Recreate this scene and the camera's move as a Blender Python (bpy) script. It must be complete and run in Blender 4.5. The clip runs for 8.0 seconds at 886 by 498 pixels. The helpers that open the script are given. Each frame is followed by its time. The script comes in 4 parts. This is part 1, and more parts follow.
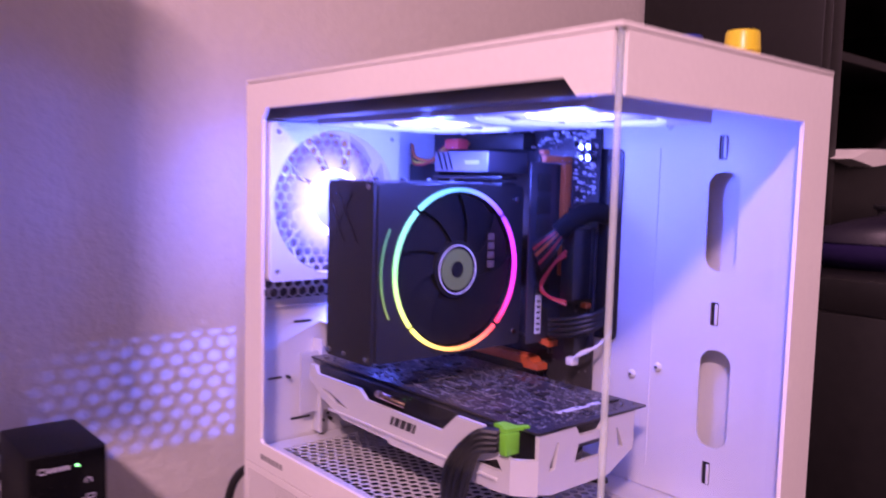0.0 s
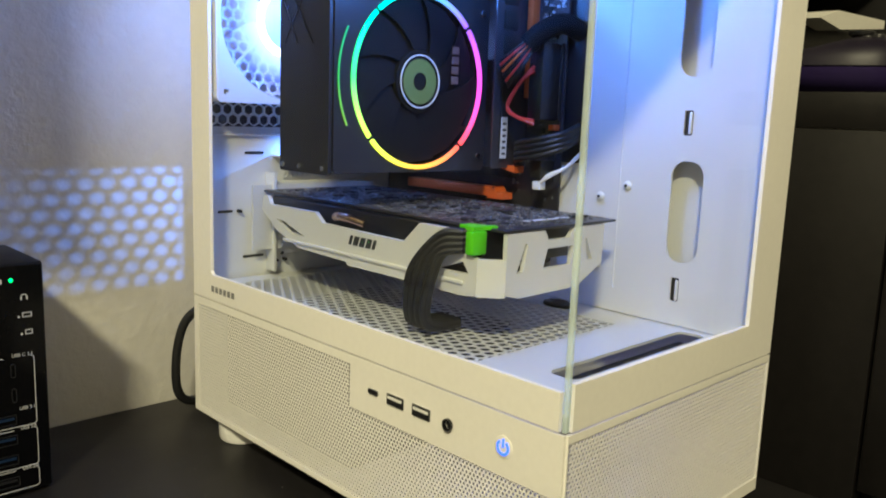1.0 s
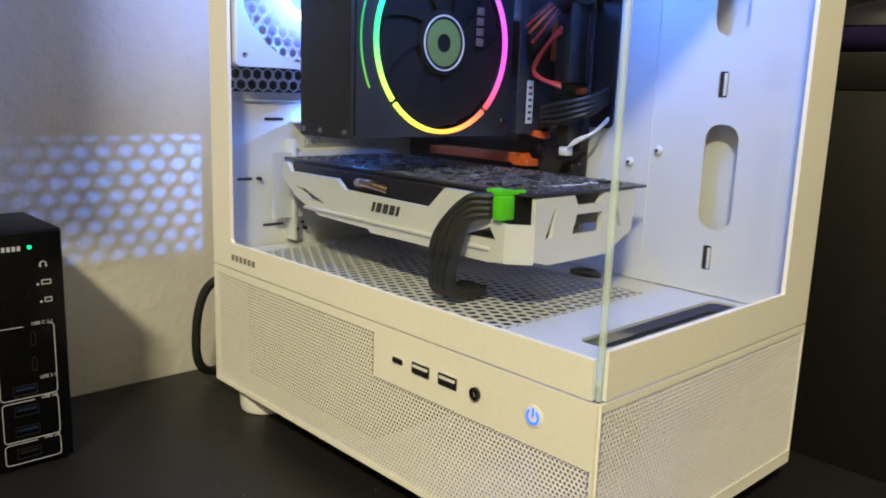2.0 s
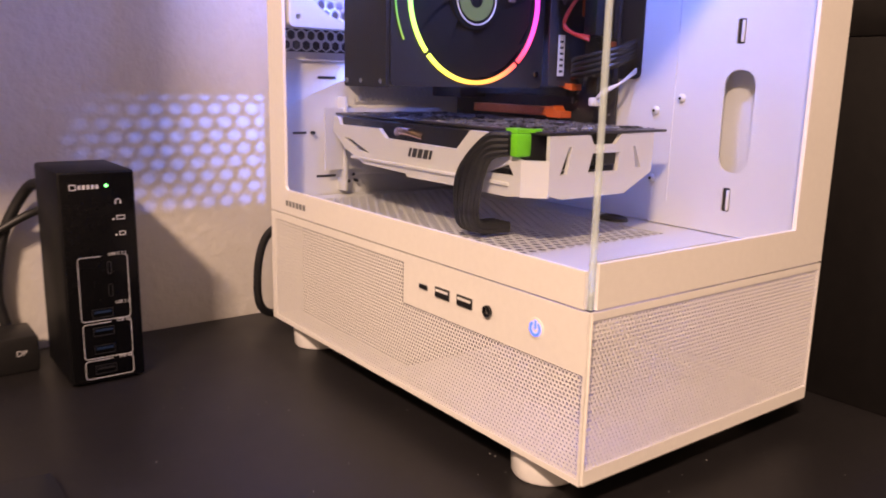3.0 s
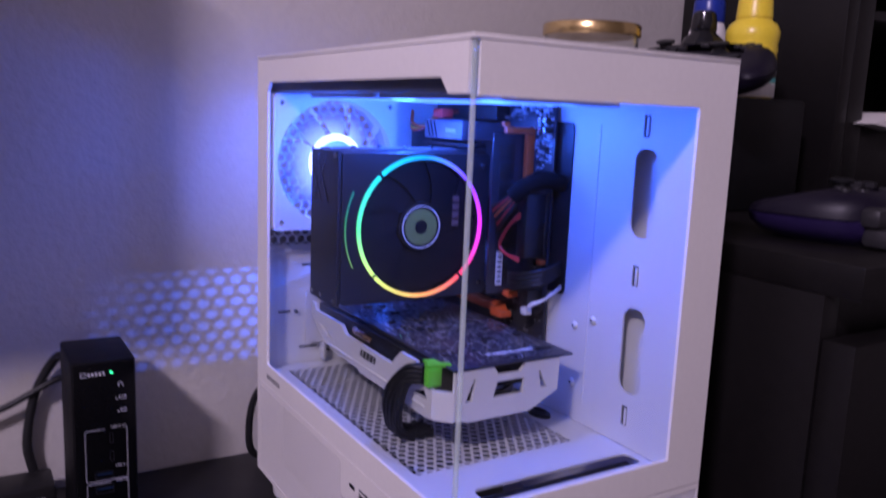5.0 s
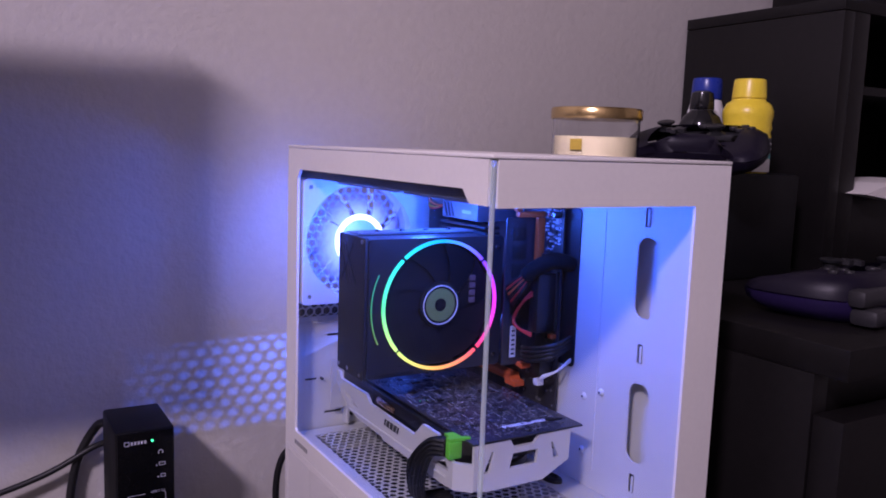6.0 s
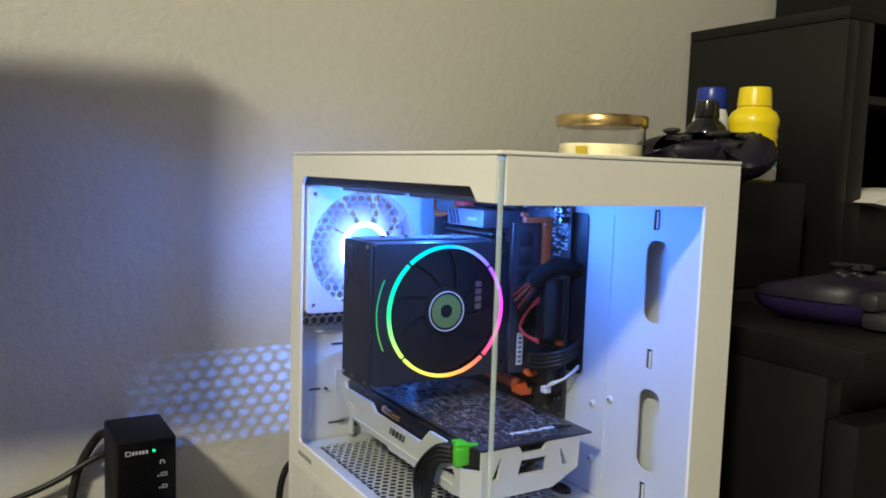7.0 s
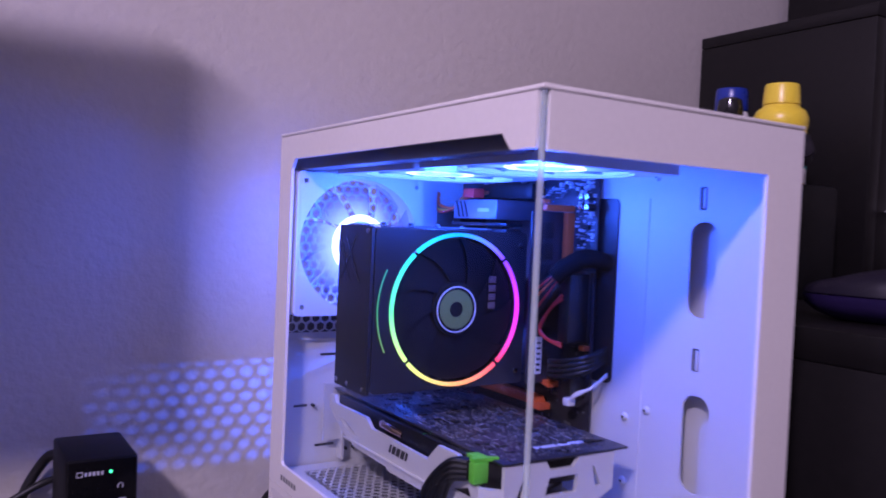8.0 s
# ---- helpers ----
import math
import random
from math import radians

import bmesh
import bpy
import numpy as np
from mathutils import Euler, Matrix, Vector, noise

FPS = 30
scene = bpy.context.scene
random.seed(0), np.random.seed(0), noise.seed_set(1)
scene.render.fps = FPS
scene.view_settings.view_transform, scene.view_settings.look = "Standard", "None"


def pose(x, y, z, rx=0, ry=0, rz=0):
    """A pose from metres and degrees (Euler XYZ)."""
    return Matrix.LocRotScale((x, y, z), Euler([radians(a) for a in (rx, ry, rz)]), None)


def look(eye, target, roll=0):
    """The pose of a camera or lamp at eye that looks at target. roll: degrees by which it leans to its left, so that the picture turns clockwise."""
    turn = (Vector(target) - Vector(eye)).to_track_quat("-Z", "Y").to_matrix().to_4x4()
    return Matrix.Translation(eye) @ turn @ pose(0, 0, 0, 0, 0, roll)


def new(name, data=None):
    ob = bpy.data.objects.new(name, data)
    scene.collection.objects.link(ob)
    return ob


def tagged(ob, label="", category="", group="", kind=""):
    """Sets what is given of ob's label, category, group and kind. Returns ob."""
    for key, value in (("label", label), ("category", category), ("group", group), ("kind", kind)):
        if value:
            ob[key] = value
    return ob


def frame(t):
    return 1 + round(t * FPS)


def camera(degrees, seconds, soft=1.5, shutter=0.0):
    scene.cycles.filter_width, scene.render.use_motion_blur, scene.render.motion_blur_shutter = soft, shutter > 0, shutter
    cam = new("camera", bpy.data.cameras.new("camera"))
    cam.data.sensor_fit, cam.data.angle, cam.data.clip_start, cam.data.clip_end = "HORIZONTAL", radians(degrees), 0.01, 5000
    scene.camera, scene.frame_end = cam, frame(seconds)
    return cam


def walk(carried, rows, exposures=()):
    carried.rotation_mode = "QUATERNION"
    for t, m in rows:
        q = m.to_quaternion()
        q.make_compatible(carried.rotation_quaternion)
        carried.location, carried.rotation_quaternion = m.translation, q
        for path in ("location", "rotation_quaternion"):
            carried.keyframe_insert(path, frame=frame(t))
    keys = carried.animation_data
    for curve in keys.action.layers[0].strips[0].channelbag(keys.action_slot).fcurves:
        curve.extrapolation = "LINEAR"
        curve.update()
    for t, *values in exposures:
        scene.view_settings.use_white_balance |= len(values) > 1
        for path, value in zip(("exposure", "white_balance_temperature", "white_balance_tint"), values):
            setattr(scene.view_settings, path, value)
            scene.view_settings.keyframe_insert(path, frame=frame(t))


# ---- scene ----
# camera and its walk
cam = camera(57.7, 8.0, soft=1.8, shutter=0.5)
METRES, EYE, TURN = 0.7, 0.331, -40.9
ROWS = [
    (0.0, 0.0, 0.0, 0.0, 0.13, -4.89, -1.55),
    (0.3, 0.0306, 0.0620, -0.0370, 0.54, -5.33, -1.54),
    (0.5, 0.0387, 0.0349, -0.0529, -0.86, -6.83, -1.93),
    (0.7, 0.0384, 0.0083, -0.0704, -1.58, -8.45, -1.65),
    (1.0, -0.0047, 0.0285, -0.1176, -3.15, -9.54, -2.13),
    (2.5, -0.0107, 0.0468, -0.1404, -0.26, -12.22, -1.26),
    (3.0, 0.0424, -0.0181, -0.1642, 4.11, -12.03, -1.28),
    (3.5, 0.1161, -0.0456, -0.1618, 8.03, -11.9, -1.57),
    (4.0, 0.1638, -0.0389, -0.1707, 9.77, -11.51, -2.08),
    (4.5, 0.1875, -0.0537, -0.1204, 10.35, -11.08, -2.26),
    (4.8, 0.1940, -0.0767, -0.0243, 10.00, -10.80, -2.00),
    (5.0, 0.19, -0.1002, 0.0423, 9.77, -9.64, -2.3),
    (6.5, 0.1881, -0.1736, 0.1087, 10.34, -6.74, -1.91),
    (7.0, 0.1804, -0.1612, 0.0834, 10.35, -5.6, -1.81),
    (7.5, 0.1788, -0.1506, 0.0608, 10.01, -4.33, -1.74),
    (7.8, 0.1494, -0.1059, 0.0243, 8.95, -2.90, -1.90),
    (8.0, 0.1267, -0.0507, 0.0012, 8.71, -1.73, -2.49),
]
TINTS = [
    (0.0, -0.05, 6300, 92),
    (0.2, -0.6, 5200, 100),
    (0.5, -1.0, 4700, 22),
    (0.7, -0.7, 4800, -8),
    (1.0, 0.15, 7100, -20),
    (2.5, 0.15, 7200, -14),
    (3.0, 0.4, 7900, 26),
    (3.5, -0.05, 5200, 32),
    (4.0, 0.3, 6500, -18),
    (4.5, 0.5, 8600, 22),
    (4.8, -0.05, 6200, 62),
    (5.0, -0.65, 5000, 46),
    (6.5, -0.6, 5100, 46),
    (7.0, -0.15, 6000, -14),
    (7.5, 0.1, 9000, 22),
    (7.8, -0.2, 5900, 64),
    (8.0, -0.55, 4900, 58),
]
walk(cam, [(t, pose(-0.2885, -0.2185, EYE, 0, 0, TURN) @ pose(METRES * x, METRES * y, METRES * z, 90 + pitch, roll, yaw)) for t, x, y, z, yaw, pitch, roll in ROWS], TINTS)

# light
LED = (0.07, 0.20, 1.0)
world = bpy.data.worlds.new("room_air")
world.use_nodes = True
world.node_tree.nodes["Background"].inputs[0].default_value = (0.9, 0.8, 0.65, 1)
world.node_tree.nodes["Background"].inputs[1].default_value = 0.035
scene.world = world


def lamp(name, kind, m, energy, colour, size):
    data = bpy.data.lights.new(name, kind)
    data.energy, data.color = energy, colour
    if kind == "AREA" and isinstance(size, tuple):
        data.shape, data.size, data.size_y = "RECTANGLE", *size
    elif kind == "AREA":
        data.shape, data.size = "DISK", size
    else:
        data.shadow_soft_size = size
    ob = new(name, data)
    ob.matrix_world = m
    return ob


lamp("room_lamp", "AREA", look((-1.40, -1.00, 1.60), (0.0, 0.2, 0.20)), 52, (1.0, 0.80, 0.65), (0.26, 0.08))
lamp("top_fan_light_rear", "POINT", pose(0.085, 0.228, 0.352), 0.9, LED, 0.012)
lamp("top_fan_light_front", "POINT", pose(0.085, 0.1005, 0.352), 0.85, LED, 0.012)
lamp("rear_fan_light", "POINT", pose(0.045, 0.284, 0.318), 0.5, LED, 0.020)
# Spot added beside the fan to throw the honeycomb spots on the wall.
pattern_spot = lamp("vent_pattern_spot", "SPOT", look((0.1333, 0.327, 0.239), (-0.025, 0.43, 0.105)), 4.4, LED, 0.0004)
# Fill lamp added behind the grille; brightens the wall like fan light coming through.
lamp("rear_wall_fill", "AREA", look((0.050, 0.3490, 0.311), (-0.06, 0.43, 0.280)), 0.13, LED, 0.10)
pattern_spot.data.spot_size, pattern_spot.data.spot_blend = radians(64), 0.8
lamp("power_button_light", "POINT", pose(0.030, 0.034, 0.080), 0.045, (0.03, 0.10, 1.0), 0.004)


# materials
def material(name, colour, rough=0.5, metal=0.0, vary=0.08, scale=60.0, bump=0.0, bump_scale=300.0, gloss=0.5, coat=0.0, emit=None, power=0.0):
    mat = bpy.data.materials.new(name)
    mat.use_nodes = True
    nodes, links = mat.node_tree.nodes, mat.node_tree.links
    p = nodes["Principled BSDF"]
    p.inputs["Roughness"].default_value, p.inputs["Metallic"].default_value = rough, metal
    p.inputs["Specular IOR Level"].default_value, p.inputs["Coat Weight"].default_value = gloss, coat
    p.inputs["Base Color"].default_value = (*colour, 1)
    where = nodes.new("ShaderNodeTexCoord")
    if vary:
        big, fine = nodes.new("ShaderNodeTexNoise"), nodes.new("ShaderNodeTexNoise")
        big.inputs["Scale"].default_value, fine.inputs["Scale"].default_value = scale * 0.15, scale * 4
        big.inputs["Detail"].default_value = 6
        both = nodes.new("ShaderNodeMath")
        links.new(where.outputs["Object"], big.inputs["Vector"])
        links.new(where.outputs["Object"], fine.inputs["Vector"])
        links.new(big.outputs["Fac"], both.inputs[0])
        links.new(fine.outputs["Fac"], both.inputs[1])
        ramp = nodes.new("ShaderNodeMapRange")
        ramp.inputs["From Min"].default_value, ramp.inputs["From Max"].default_value = 0.6, 1.4
        ramp.inputs["To Min"].default_value, ramp.inputs["To Max"].default_value = 1 - vary, 1 + vary
        mix = nodes.new("ShaderNodeVectorMath")
        mix.operation = "SCALE"
        mix.inputs[0].default_value = colour
        links.new(both.outputs[0], ramp.inputs["Value"])
        links.new(ramp.outputs[0], mix.inputs["Scale"])
        links.new(mix.outputs[0], p.inputs["Base Color"])
        wear = nodes.new("ShaderNodeMapRange")
        wear.inputs["From Min"].default_value, wear.inputs["From Max"].default_value = 0.3, 0.7
        wear.inputs["To Min"].default_value, wear.inputs["To Max"].default_value = max(rough - 0.08, 0.02), min(rough + 0.08, 1)
        links.new(big.outputs["Fac"], wear.inputs["Value"])
        links.new(wear.outputs[0], p.inputs["Roughness"])
    if bump:
        grain, relief = nodes.new("ShaderNodeTexNoise"), nodes.new("ShaderNodeBump")
        grain.inputs["Scale"].default_value, grain.inputs["Detail"].default_value = bump_scale, 4
        relief.inputs["Strength"].default_value, relief.inputs["Distance"].default_value = bump, 0.001
        links.new(where.outputs["Object"], grain.inputs["Vector"])
        links.new(grain.outputs["Fac"], relief.inputs["Height"])
        links.new(relief.outputs[0], p.inputs["Normal"])
    if emit:
        p.inputs["Emission Color"].default_value, p.inputs["Emission Strength"].default_value = (*emit, 1), power
    return mat


def glass(name, tint, rough=0.0, ior=1.45):
    mat = bpy.data.materials.new(name)
    mat.use_nodes = True
    p = mat.node_tree.nodes["Principled BSDF"]
    p.inputs["Base Color"].default_value = (*tint, 1)
    p.inputs["Roughness"].default_value, p.inputs["IOR"].default_value = rough, ior
    p.inputs["Transmission Weight"].default_value = 1.0
    return mat


WHITE = material("white_powder_coat", (0.80, 0.78, 0.74), 0.42, vary=0.03, bump=0.12, bump_scale=900)
WHITE_STEEL = material("white_steel", (0.79, 0.785, 0.77), 0.38, vary=0.03, bump=0.06, bump_scale=500)
WHITE_PLASTIC = material("white_plastic", (0.82, 0.81, 0.79), 0.35, vary=0.03)
FROST = material("milky_plastic", (0.75, 0.75, 0.78), 0.3, vary=0.03)
BLACK_STEEL = material("black_steel", (0.010, 0.010, 0.012), 0.35, vary=0.2)
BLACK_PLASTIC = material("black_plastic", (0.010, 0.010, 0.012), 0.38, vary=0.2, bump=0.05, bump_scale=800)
MATT_SHELL = material("matt_black_metal", (0.004, 0.004, 0.005), 0.5, vary=0.15, gloss=0.16)
MATT_BLACK = material("matt_black_plastic", (0.006, 0.006, 0.007), 0.8, vary=0.1, gloss=0.2)
COOLER_BLACK = material("anodised_black", (0.022, 0.022, 0.025), 0.36, vary=0.15)
# Fin colour made pale to hold the light of the top fans.
LIT_FIN = material("lit_fin_edges", (0.34, 0.34, 0.35), 0.4, metal=0.6, vary=0.1)
BLACK_GLOSS = material("black_gloss", (0.010, 0.010, 0.012), 0.12, vary=0.15)
# Grey that carries the shade under the top border.
SHADE_GREY = material("shade_band_grey", (0.15, 0.15, 0.16), 0.5, vary=0.12)
DESK = material("black_desk_laminate", (0.012, 0.011, 0.012), 0.46, vary=0.25, scale=40, bump=0.10, bump_scale=1200, gloss=0.32)
BLACK_WOOD = material("black_brown_wood_veneer", (0.0062, 0.0054, 0.0054), 0.44, vary=0.3, scale=30, bump=0.15, bump_scale=150, gloss=0.28)
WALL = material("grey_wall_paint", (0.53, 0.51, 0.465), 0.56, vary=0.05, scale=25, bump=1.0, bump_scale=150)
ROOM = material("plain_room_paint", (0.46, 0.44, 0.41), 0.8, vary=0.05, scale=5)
CARPET = material("room_floor", (0.10, 0.09, 0.08), 0.9, vary=0.2, scale=20)
def sheet_glass(name, tint, body=0.0, paint=(0.6, 0.7, 0.68)):
    """Thin sheet glass: clear tinted light through it, gloss by Fresnel, and a share of milky body for ground edges."""
    mat = bpy.data.materials.new(name)
    mat.use_nodes = True
    nodes, links = mat.node_tree.nodes, mat.node_tree.links
    nodes.remove(nodes["Principled BSDF"])
    clear, shine, edge, rim, milk, both, steep, share = (nodes.new("ShaderNode" + k) for k in ("BsdfTransparent", "BsdfGlossy", "LayerWeight", "MixShader", "BsdfDiffuse", "MixShader", "Math", "Math"))
    steep.operation, share.operation = "POWER", "MULTIPLY_ADD"
    steep.inputs[1].default_value, share.inputs[1].default_value, share.inputs[2].default_value = 5.0, 0.6, 0.022
    clear.inputs["Color"].default_value, milk.inputs["Color"].default_value = (*tint, 1), (*paint, 1)
    shine.inputs["Roughness"].default_value, edge.inputs["Blend"].default_value = 0.02, 0.5
    both.inputs["Fac"].default_value = body
    links.new(clear.outputs[0], both.inputs[1])
    links.new(milk.outputs[0], both.inputs[2])
    links.new(edge.outputs["Facing"], steep.inputs[0])
    links.new(steep.outputs[0], share.inputs[0])
    links.new(share.outputs[0], rim.inputs["Fac"])
    links.new(both.outputs[0], rim.inputs[1])
    links.new(shine.outputs[0], rim.inputs[2])
    links.new(rim.outputs[0], nodes["Material Output"].inputs["Surface"])
    return mat


GLASS = sheet_glass("clear_glass", (0.90, 0.912, 0.908))
GLASS_EDGE = sheet_glass("green_glass_edge", (0.92, 0.97, 0.96), 0.36, (0.80, 0.90, 0.88))
JAR_GLASS = glass("jar_glass", (0.99, 0.99, 0.98))
PCB = material("dark_circuit_board", (0.036, 0.034, 0.040), 0.32, vary=0.3, scale=120)
SOLDER = material("solder_and_parts", (0.20, 0.20, 0.21), 0.4, metal=0.3, vary=0.3)
CHIP = material("chip_black", (0.02, 0.02, 0.02), 0.45, vary=0.2)
STEEL = material("bright_steel", (0.62, 0.62, 0.63), 0.25, metal=1.0, vary=0.06)
BRASS = material("brushed_gold_lid", (0.66, 0.48, 0.20), 0.26, metal=1.0, vary=0.08, bump=0.05, bump_scale=600)
WAX = material("cream_wax", (0.62, 0.55, 0.33), 0.55, vary=0.05)
LIME = material("lime_green_plastic", (0.17, 0.80, 0.03), 0.35, vary=0.06)
ORANGE = material("orange_plastic", (0.70, 0.13, 0.03), 0.4, vary=0.1)
RED_WIRE = material("red_wire", (0.55, 0.04, 0.03), 0.4, vary=0.1)
YELLOW_WIRE = material("yellow_wire", (0.70, 0.50, 0.05), 0.4, vary=0.1)
RAM_GREY = material("grey_heat_spreader", (0.22, 0.22, 0.25), 0.35, metal=0.5, vary=0.1)
LABEL = material("pale_label", (0.72, 0.72, 0.70), 0.5, vary=0.06)
PRINT_DARK = material("dark_print", (0.05, 0.05, 0.055), 0.5, vary=0.1)
DUST = material("pale_dust", (0.35, 0.34, 0.33), 0.9, vary=0.1)
PRINT_GREY = material("grey_print", (0.20, 0.20, 0.20), 0.5, vary=0.08)
PRINT_PALE = material("pale_print", (0.45, 0.45, 0.47), 0.5, vary=0.05)
BLUE_TONGUE = material("blue_socket_tongue", (0.005, 0.017, 0.048), 0.4, vary=0.1)
YELLOW = material("yellow_bottle_plastic", (0.85, 0.66, 0.01), 0.32, vary=0.04)
BLUE = material("blue_cap_plastic", (0.015, 0.035, 0.30), 0.3, vary=0.06)
TEAL = material("teal_label_band", (0.10, 0.42, 0.40), 0.5, vary=0.08)
PURPLE = material("dark_purple_plastic", (0.007, 0.005, 0.014), 0.45, vary=0.12, gloss=0.25, bump=0.06, bump_scale=900)
PURPLE_LIGHT = material("violet_plastic", (0.020, 0.012, 0.060), 0.4, vary=0.12, gloss=0.3)
DULL_GREY = material("dull_dark_grey", (0.012, 0.0115, 0.012), 0.5, vary=0.15, gloss=0.3)
GREY_PLASTIC = material("grey_plastic", (0.026, 0.025, 0.028), 0.42, vary=0.12, gloss=0.3)
PAPER = material("white_paper", (0.80, 0.78, 0.72), 0.7, vary=0.03)
CABLE = material("black_cable", (0.008, 0.008, 0.009), 0.5, vary=0.2)
SLEEVE = material("braided_black_sleeve", (0.005, 0.005, 0.0055), 0.8, vary=0.5, scale=400, gloss=0.15)
BRAID = material("grey_braid", (0.20, 0.20, 0.20), 0.6, vary=0.7, scale=500, bump=0.5, bump_scale=900)
COPPER = material("copper_pipe", (0.75, 0.52, 0.38), 0.25, metal=1.0, vary=0.06)
GREEN_HUB = material("olive_sticker", (0.16, 0.22, 0.05), 0.45, vary=0.1)
GREEN_LED = material("green_led", (0.05, 0.5, 0.1), 0.4, vary=0, emit=(0.05, 1.0, 0.2), power=4)
POWER_LED = material("blue_power_light", (0.02, 0.06, 0.4), 0.4, vary=0, emit=(0.025, 0.10, 1.0), power=2.4)
FAN_GLOW = material("lit_fan_ring", (0.8, 0.8, 0.85), 0.4, vary=0, emit=(0.12, 0.16, 1.0), power=2.0)
HUB_GLOW = material("lit_fan_hub", (0.8, 0.8, 0.85), 0.4, vary=0, emit=(0.55, 0.58, 1.0), power=7)
# Weak glow that stands in for a reflection on the fan face.
REFLECTION_GLOW = material("dim_painted_reflection", (0.04, 0.04, 0.05), 0.4, vary=0, emit=(0.60, 0.36, 0.55), power=0.10)
HUB_FACE = material("smoked_black_face", (0.003, 0.003, 0.0035), 0.22, vary=0.1, gloss=0.12)
SCREEN = material("dark_screen", (0.01, 0.01, 0.012), 0.2, vary=0.1)


def rainbow(name, power):
    """Light ring whose colour runs round the rim, by the angle about its own axis."""
    mat = bpy.data.materials.new(name)
    mat.use_nodes = True
    nodes, links = mat.node_tree.nodes, mat.node_tree.links
    p = nodes["Principled BSDF"]
    where, split, turn, ramp = (nodes.new("ShaderNode" + k) for k in ("TexCoord", "SeparateXYZ", "Math", "ValToRGB"))
    turn.operation = "ARCTAN2"
    scale = nodes.new("ShaderNodeMapRange")
    scale.inputs["From Min"].default_value, scale.inputs["From Max"].default_value = -math.pi, math.pi
    links.new(where.outputs["Object"], split.inputs[0])
    links.new(split.outputs["Z"], turn.inputs[0])
    links.new(split.outputs["X"], turn.inputs[1])
    links.new(turn.outputs[0], scale.inputs["Value"])
    links.new(scale.outputs[0], ramp.inputs["Fac"])
    stops = [(0.0, (0.12, 1.0, 0.22)), (0.12, (0.75, 1.0, 0.10)), (0.25, (1.0, 0.42, 0.05)), (0.37, (1.0, 0.06, 0.08)), (0.5, (0.9, 0.05, 0.75)), (0.62, (0.25, 0.08, 1.0)), (0.75, (0.03, 0.42, 1.0)), (0.87, (0.03, 0.9, 0.75)), (1.0, (0.12, 1.0, 0.22))]
    for at, colour in stops[1:-1]:
        ramp.color_ramp.elements.new(at).color = (*colour, 1)
    ramp.color_ramp.elements[0].color = ramp.color_ramp.elements[-1].color = (*stops[0][1], 1)
    links.new(ramp.outputs[0], p.inputs["Emission Color"])
    p.inputs["Emission Strength"].default_value = power
    p.inputs["Base Color"].default_value = (0.05, 0.05, 0.05, 1)
    return mat


def lit_blade(name, tint, shares, powers):
    """Clear fan blade with leds in its hub: it glows most near the hub and clears towards the tip."""
    mat = bpy.data.materials.new(name)
    mat.use_nodes = True
    nodes, links = mat.node_tree.nodes, mat.node_tree.links
    nodes.remove(nodes["Principled BSDF"])
    where, away, share, power, clear, glow, mix = (nodes.new("ShaderNode" + k) for k in ("TexCoord", "VectorMath", "MapRange", "MapRange", "BsdfTransparent", "Emission", "MixShader"))
    away.operation = "LENGTH"
    power.interpolation_type = "SMOOTHSTEP"
    for node, near, far in ((share, *shares), (power, *powers)):
        node.inputs["From Min"].default_value, node.inputs["From Max"].default_value = 0.021, 0.054
        node.inputs["To Min"].default_value, node.inputs["To Max"].default_value = near, far
        links.new(away.outputs["Value"], node.inputs["Value"])
    links.new(where.outputs["Object"], away.inputs[0])
    glow.inputs["Color"].default_value, clear.inputs["Color"].default_value = (*tint, 1), (0.9, 0.9, 0.95, 1)
    links.new(power.outputs[0], glow.inputs["Strength"])
    links.new(share.outputs[0], mix.inputs["Fac"])
    links.new(clear.outputs[0], mix.inputs[1])
    links.new(glow.outputs[0], mix.inputs[2])
    links.new(mix.outputs[0], nodes["Material Output"].inputs["Surface"])
    return mat


LIT_BLADE = lit_blade("lit_clear_blade", (0.15, 0.21, 1.0), (0.92, 0.06), (9.0, 0.35))
BRIGHT_BLADE = lit_blade("bright_clear_blade", (0.09, 0.16, 1.0), (0.97, 0.55), (10.0, 1.1))
RAINBOW = rainbow("rainbow_light_ring", 2.8)
RAINBOW_DIM = rainbow("dim_rainbow_light", 0.7)


# builders
def bm_box(x0, x1, y0, y1, z0, z1, bevel=0.0, bm=None, segments=2):
    bm = bm or bmesh.new()
    m = Matrix.Translation(((x0 + x1) / 2, (y0 + y1) / 2, (z0 + z1) / 2)) @ Matrix.Diagonal((x1 - x0, y1 - y0, z1 - z0, 1))
    made = bmesh.ops.create_cube(bm, size=1, matrix=m)
    if bevel:
        edges = list({e for v in made["verts"] for e in v.link_edges})
        bmesh.ops.bevel(bm, geom=edges, offset=bevel, segments=segments, profile=0.5, affect="EDGES")
    return bm


def bm_rod(a, b, r0, r1=None, sides=20, bevel=0.0, bm=None):
    bm = bm or bmesh.new()
    a, b = Vector(a), Vector(b)
    r1 = r0 if r1 is None else r1
    m = Matrix.Translation((a + b) / 2) @ (b - a).to_track_quat("Z", "Y").to_matrix().to_4x4()
    made = bmesh.ops.create_cone(bm, cap_ends=True, segments=sides, radius1=r0, radius2=r1, depth=(b - a).length, matrix=m)
    if bevel:
        rims = [e for e in {e for v in made["verts"] for e in v.link_edges} if any(len(f.verts) > 4 for f in e.link_faces)]
        bmesh.ops.bevel(bm, geom=rims, offset=bevel, segments=2, profile=0.5, affect="EDGES")
    return bm


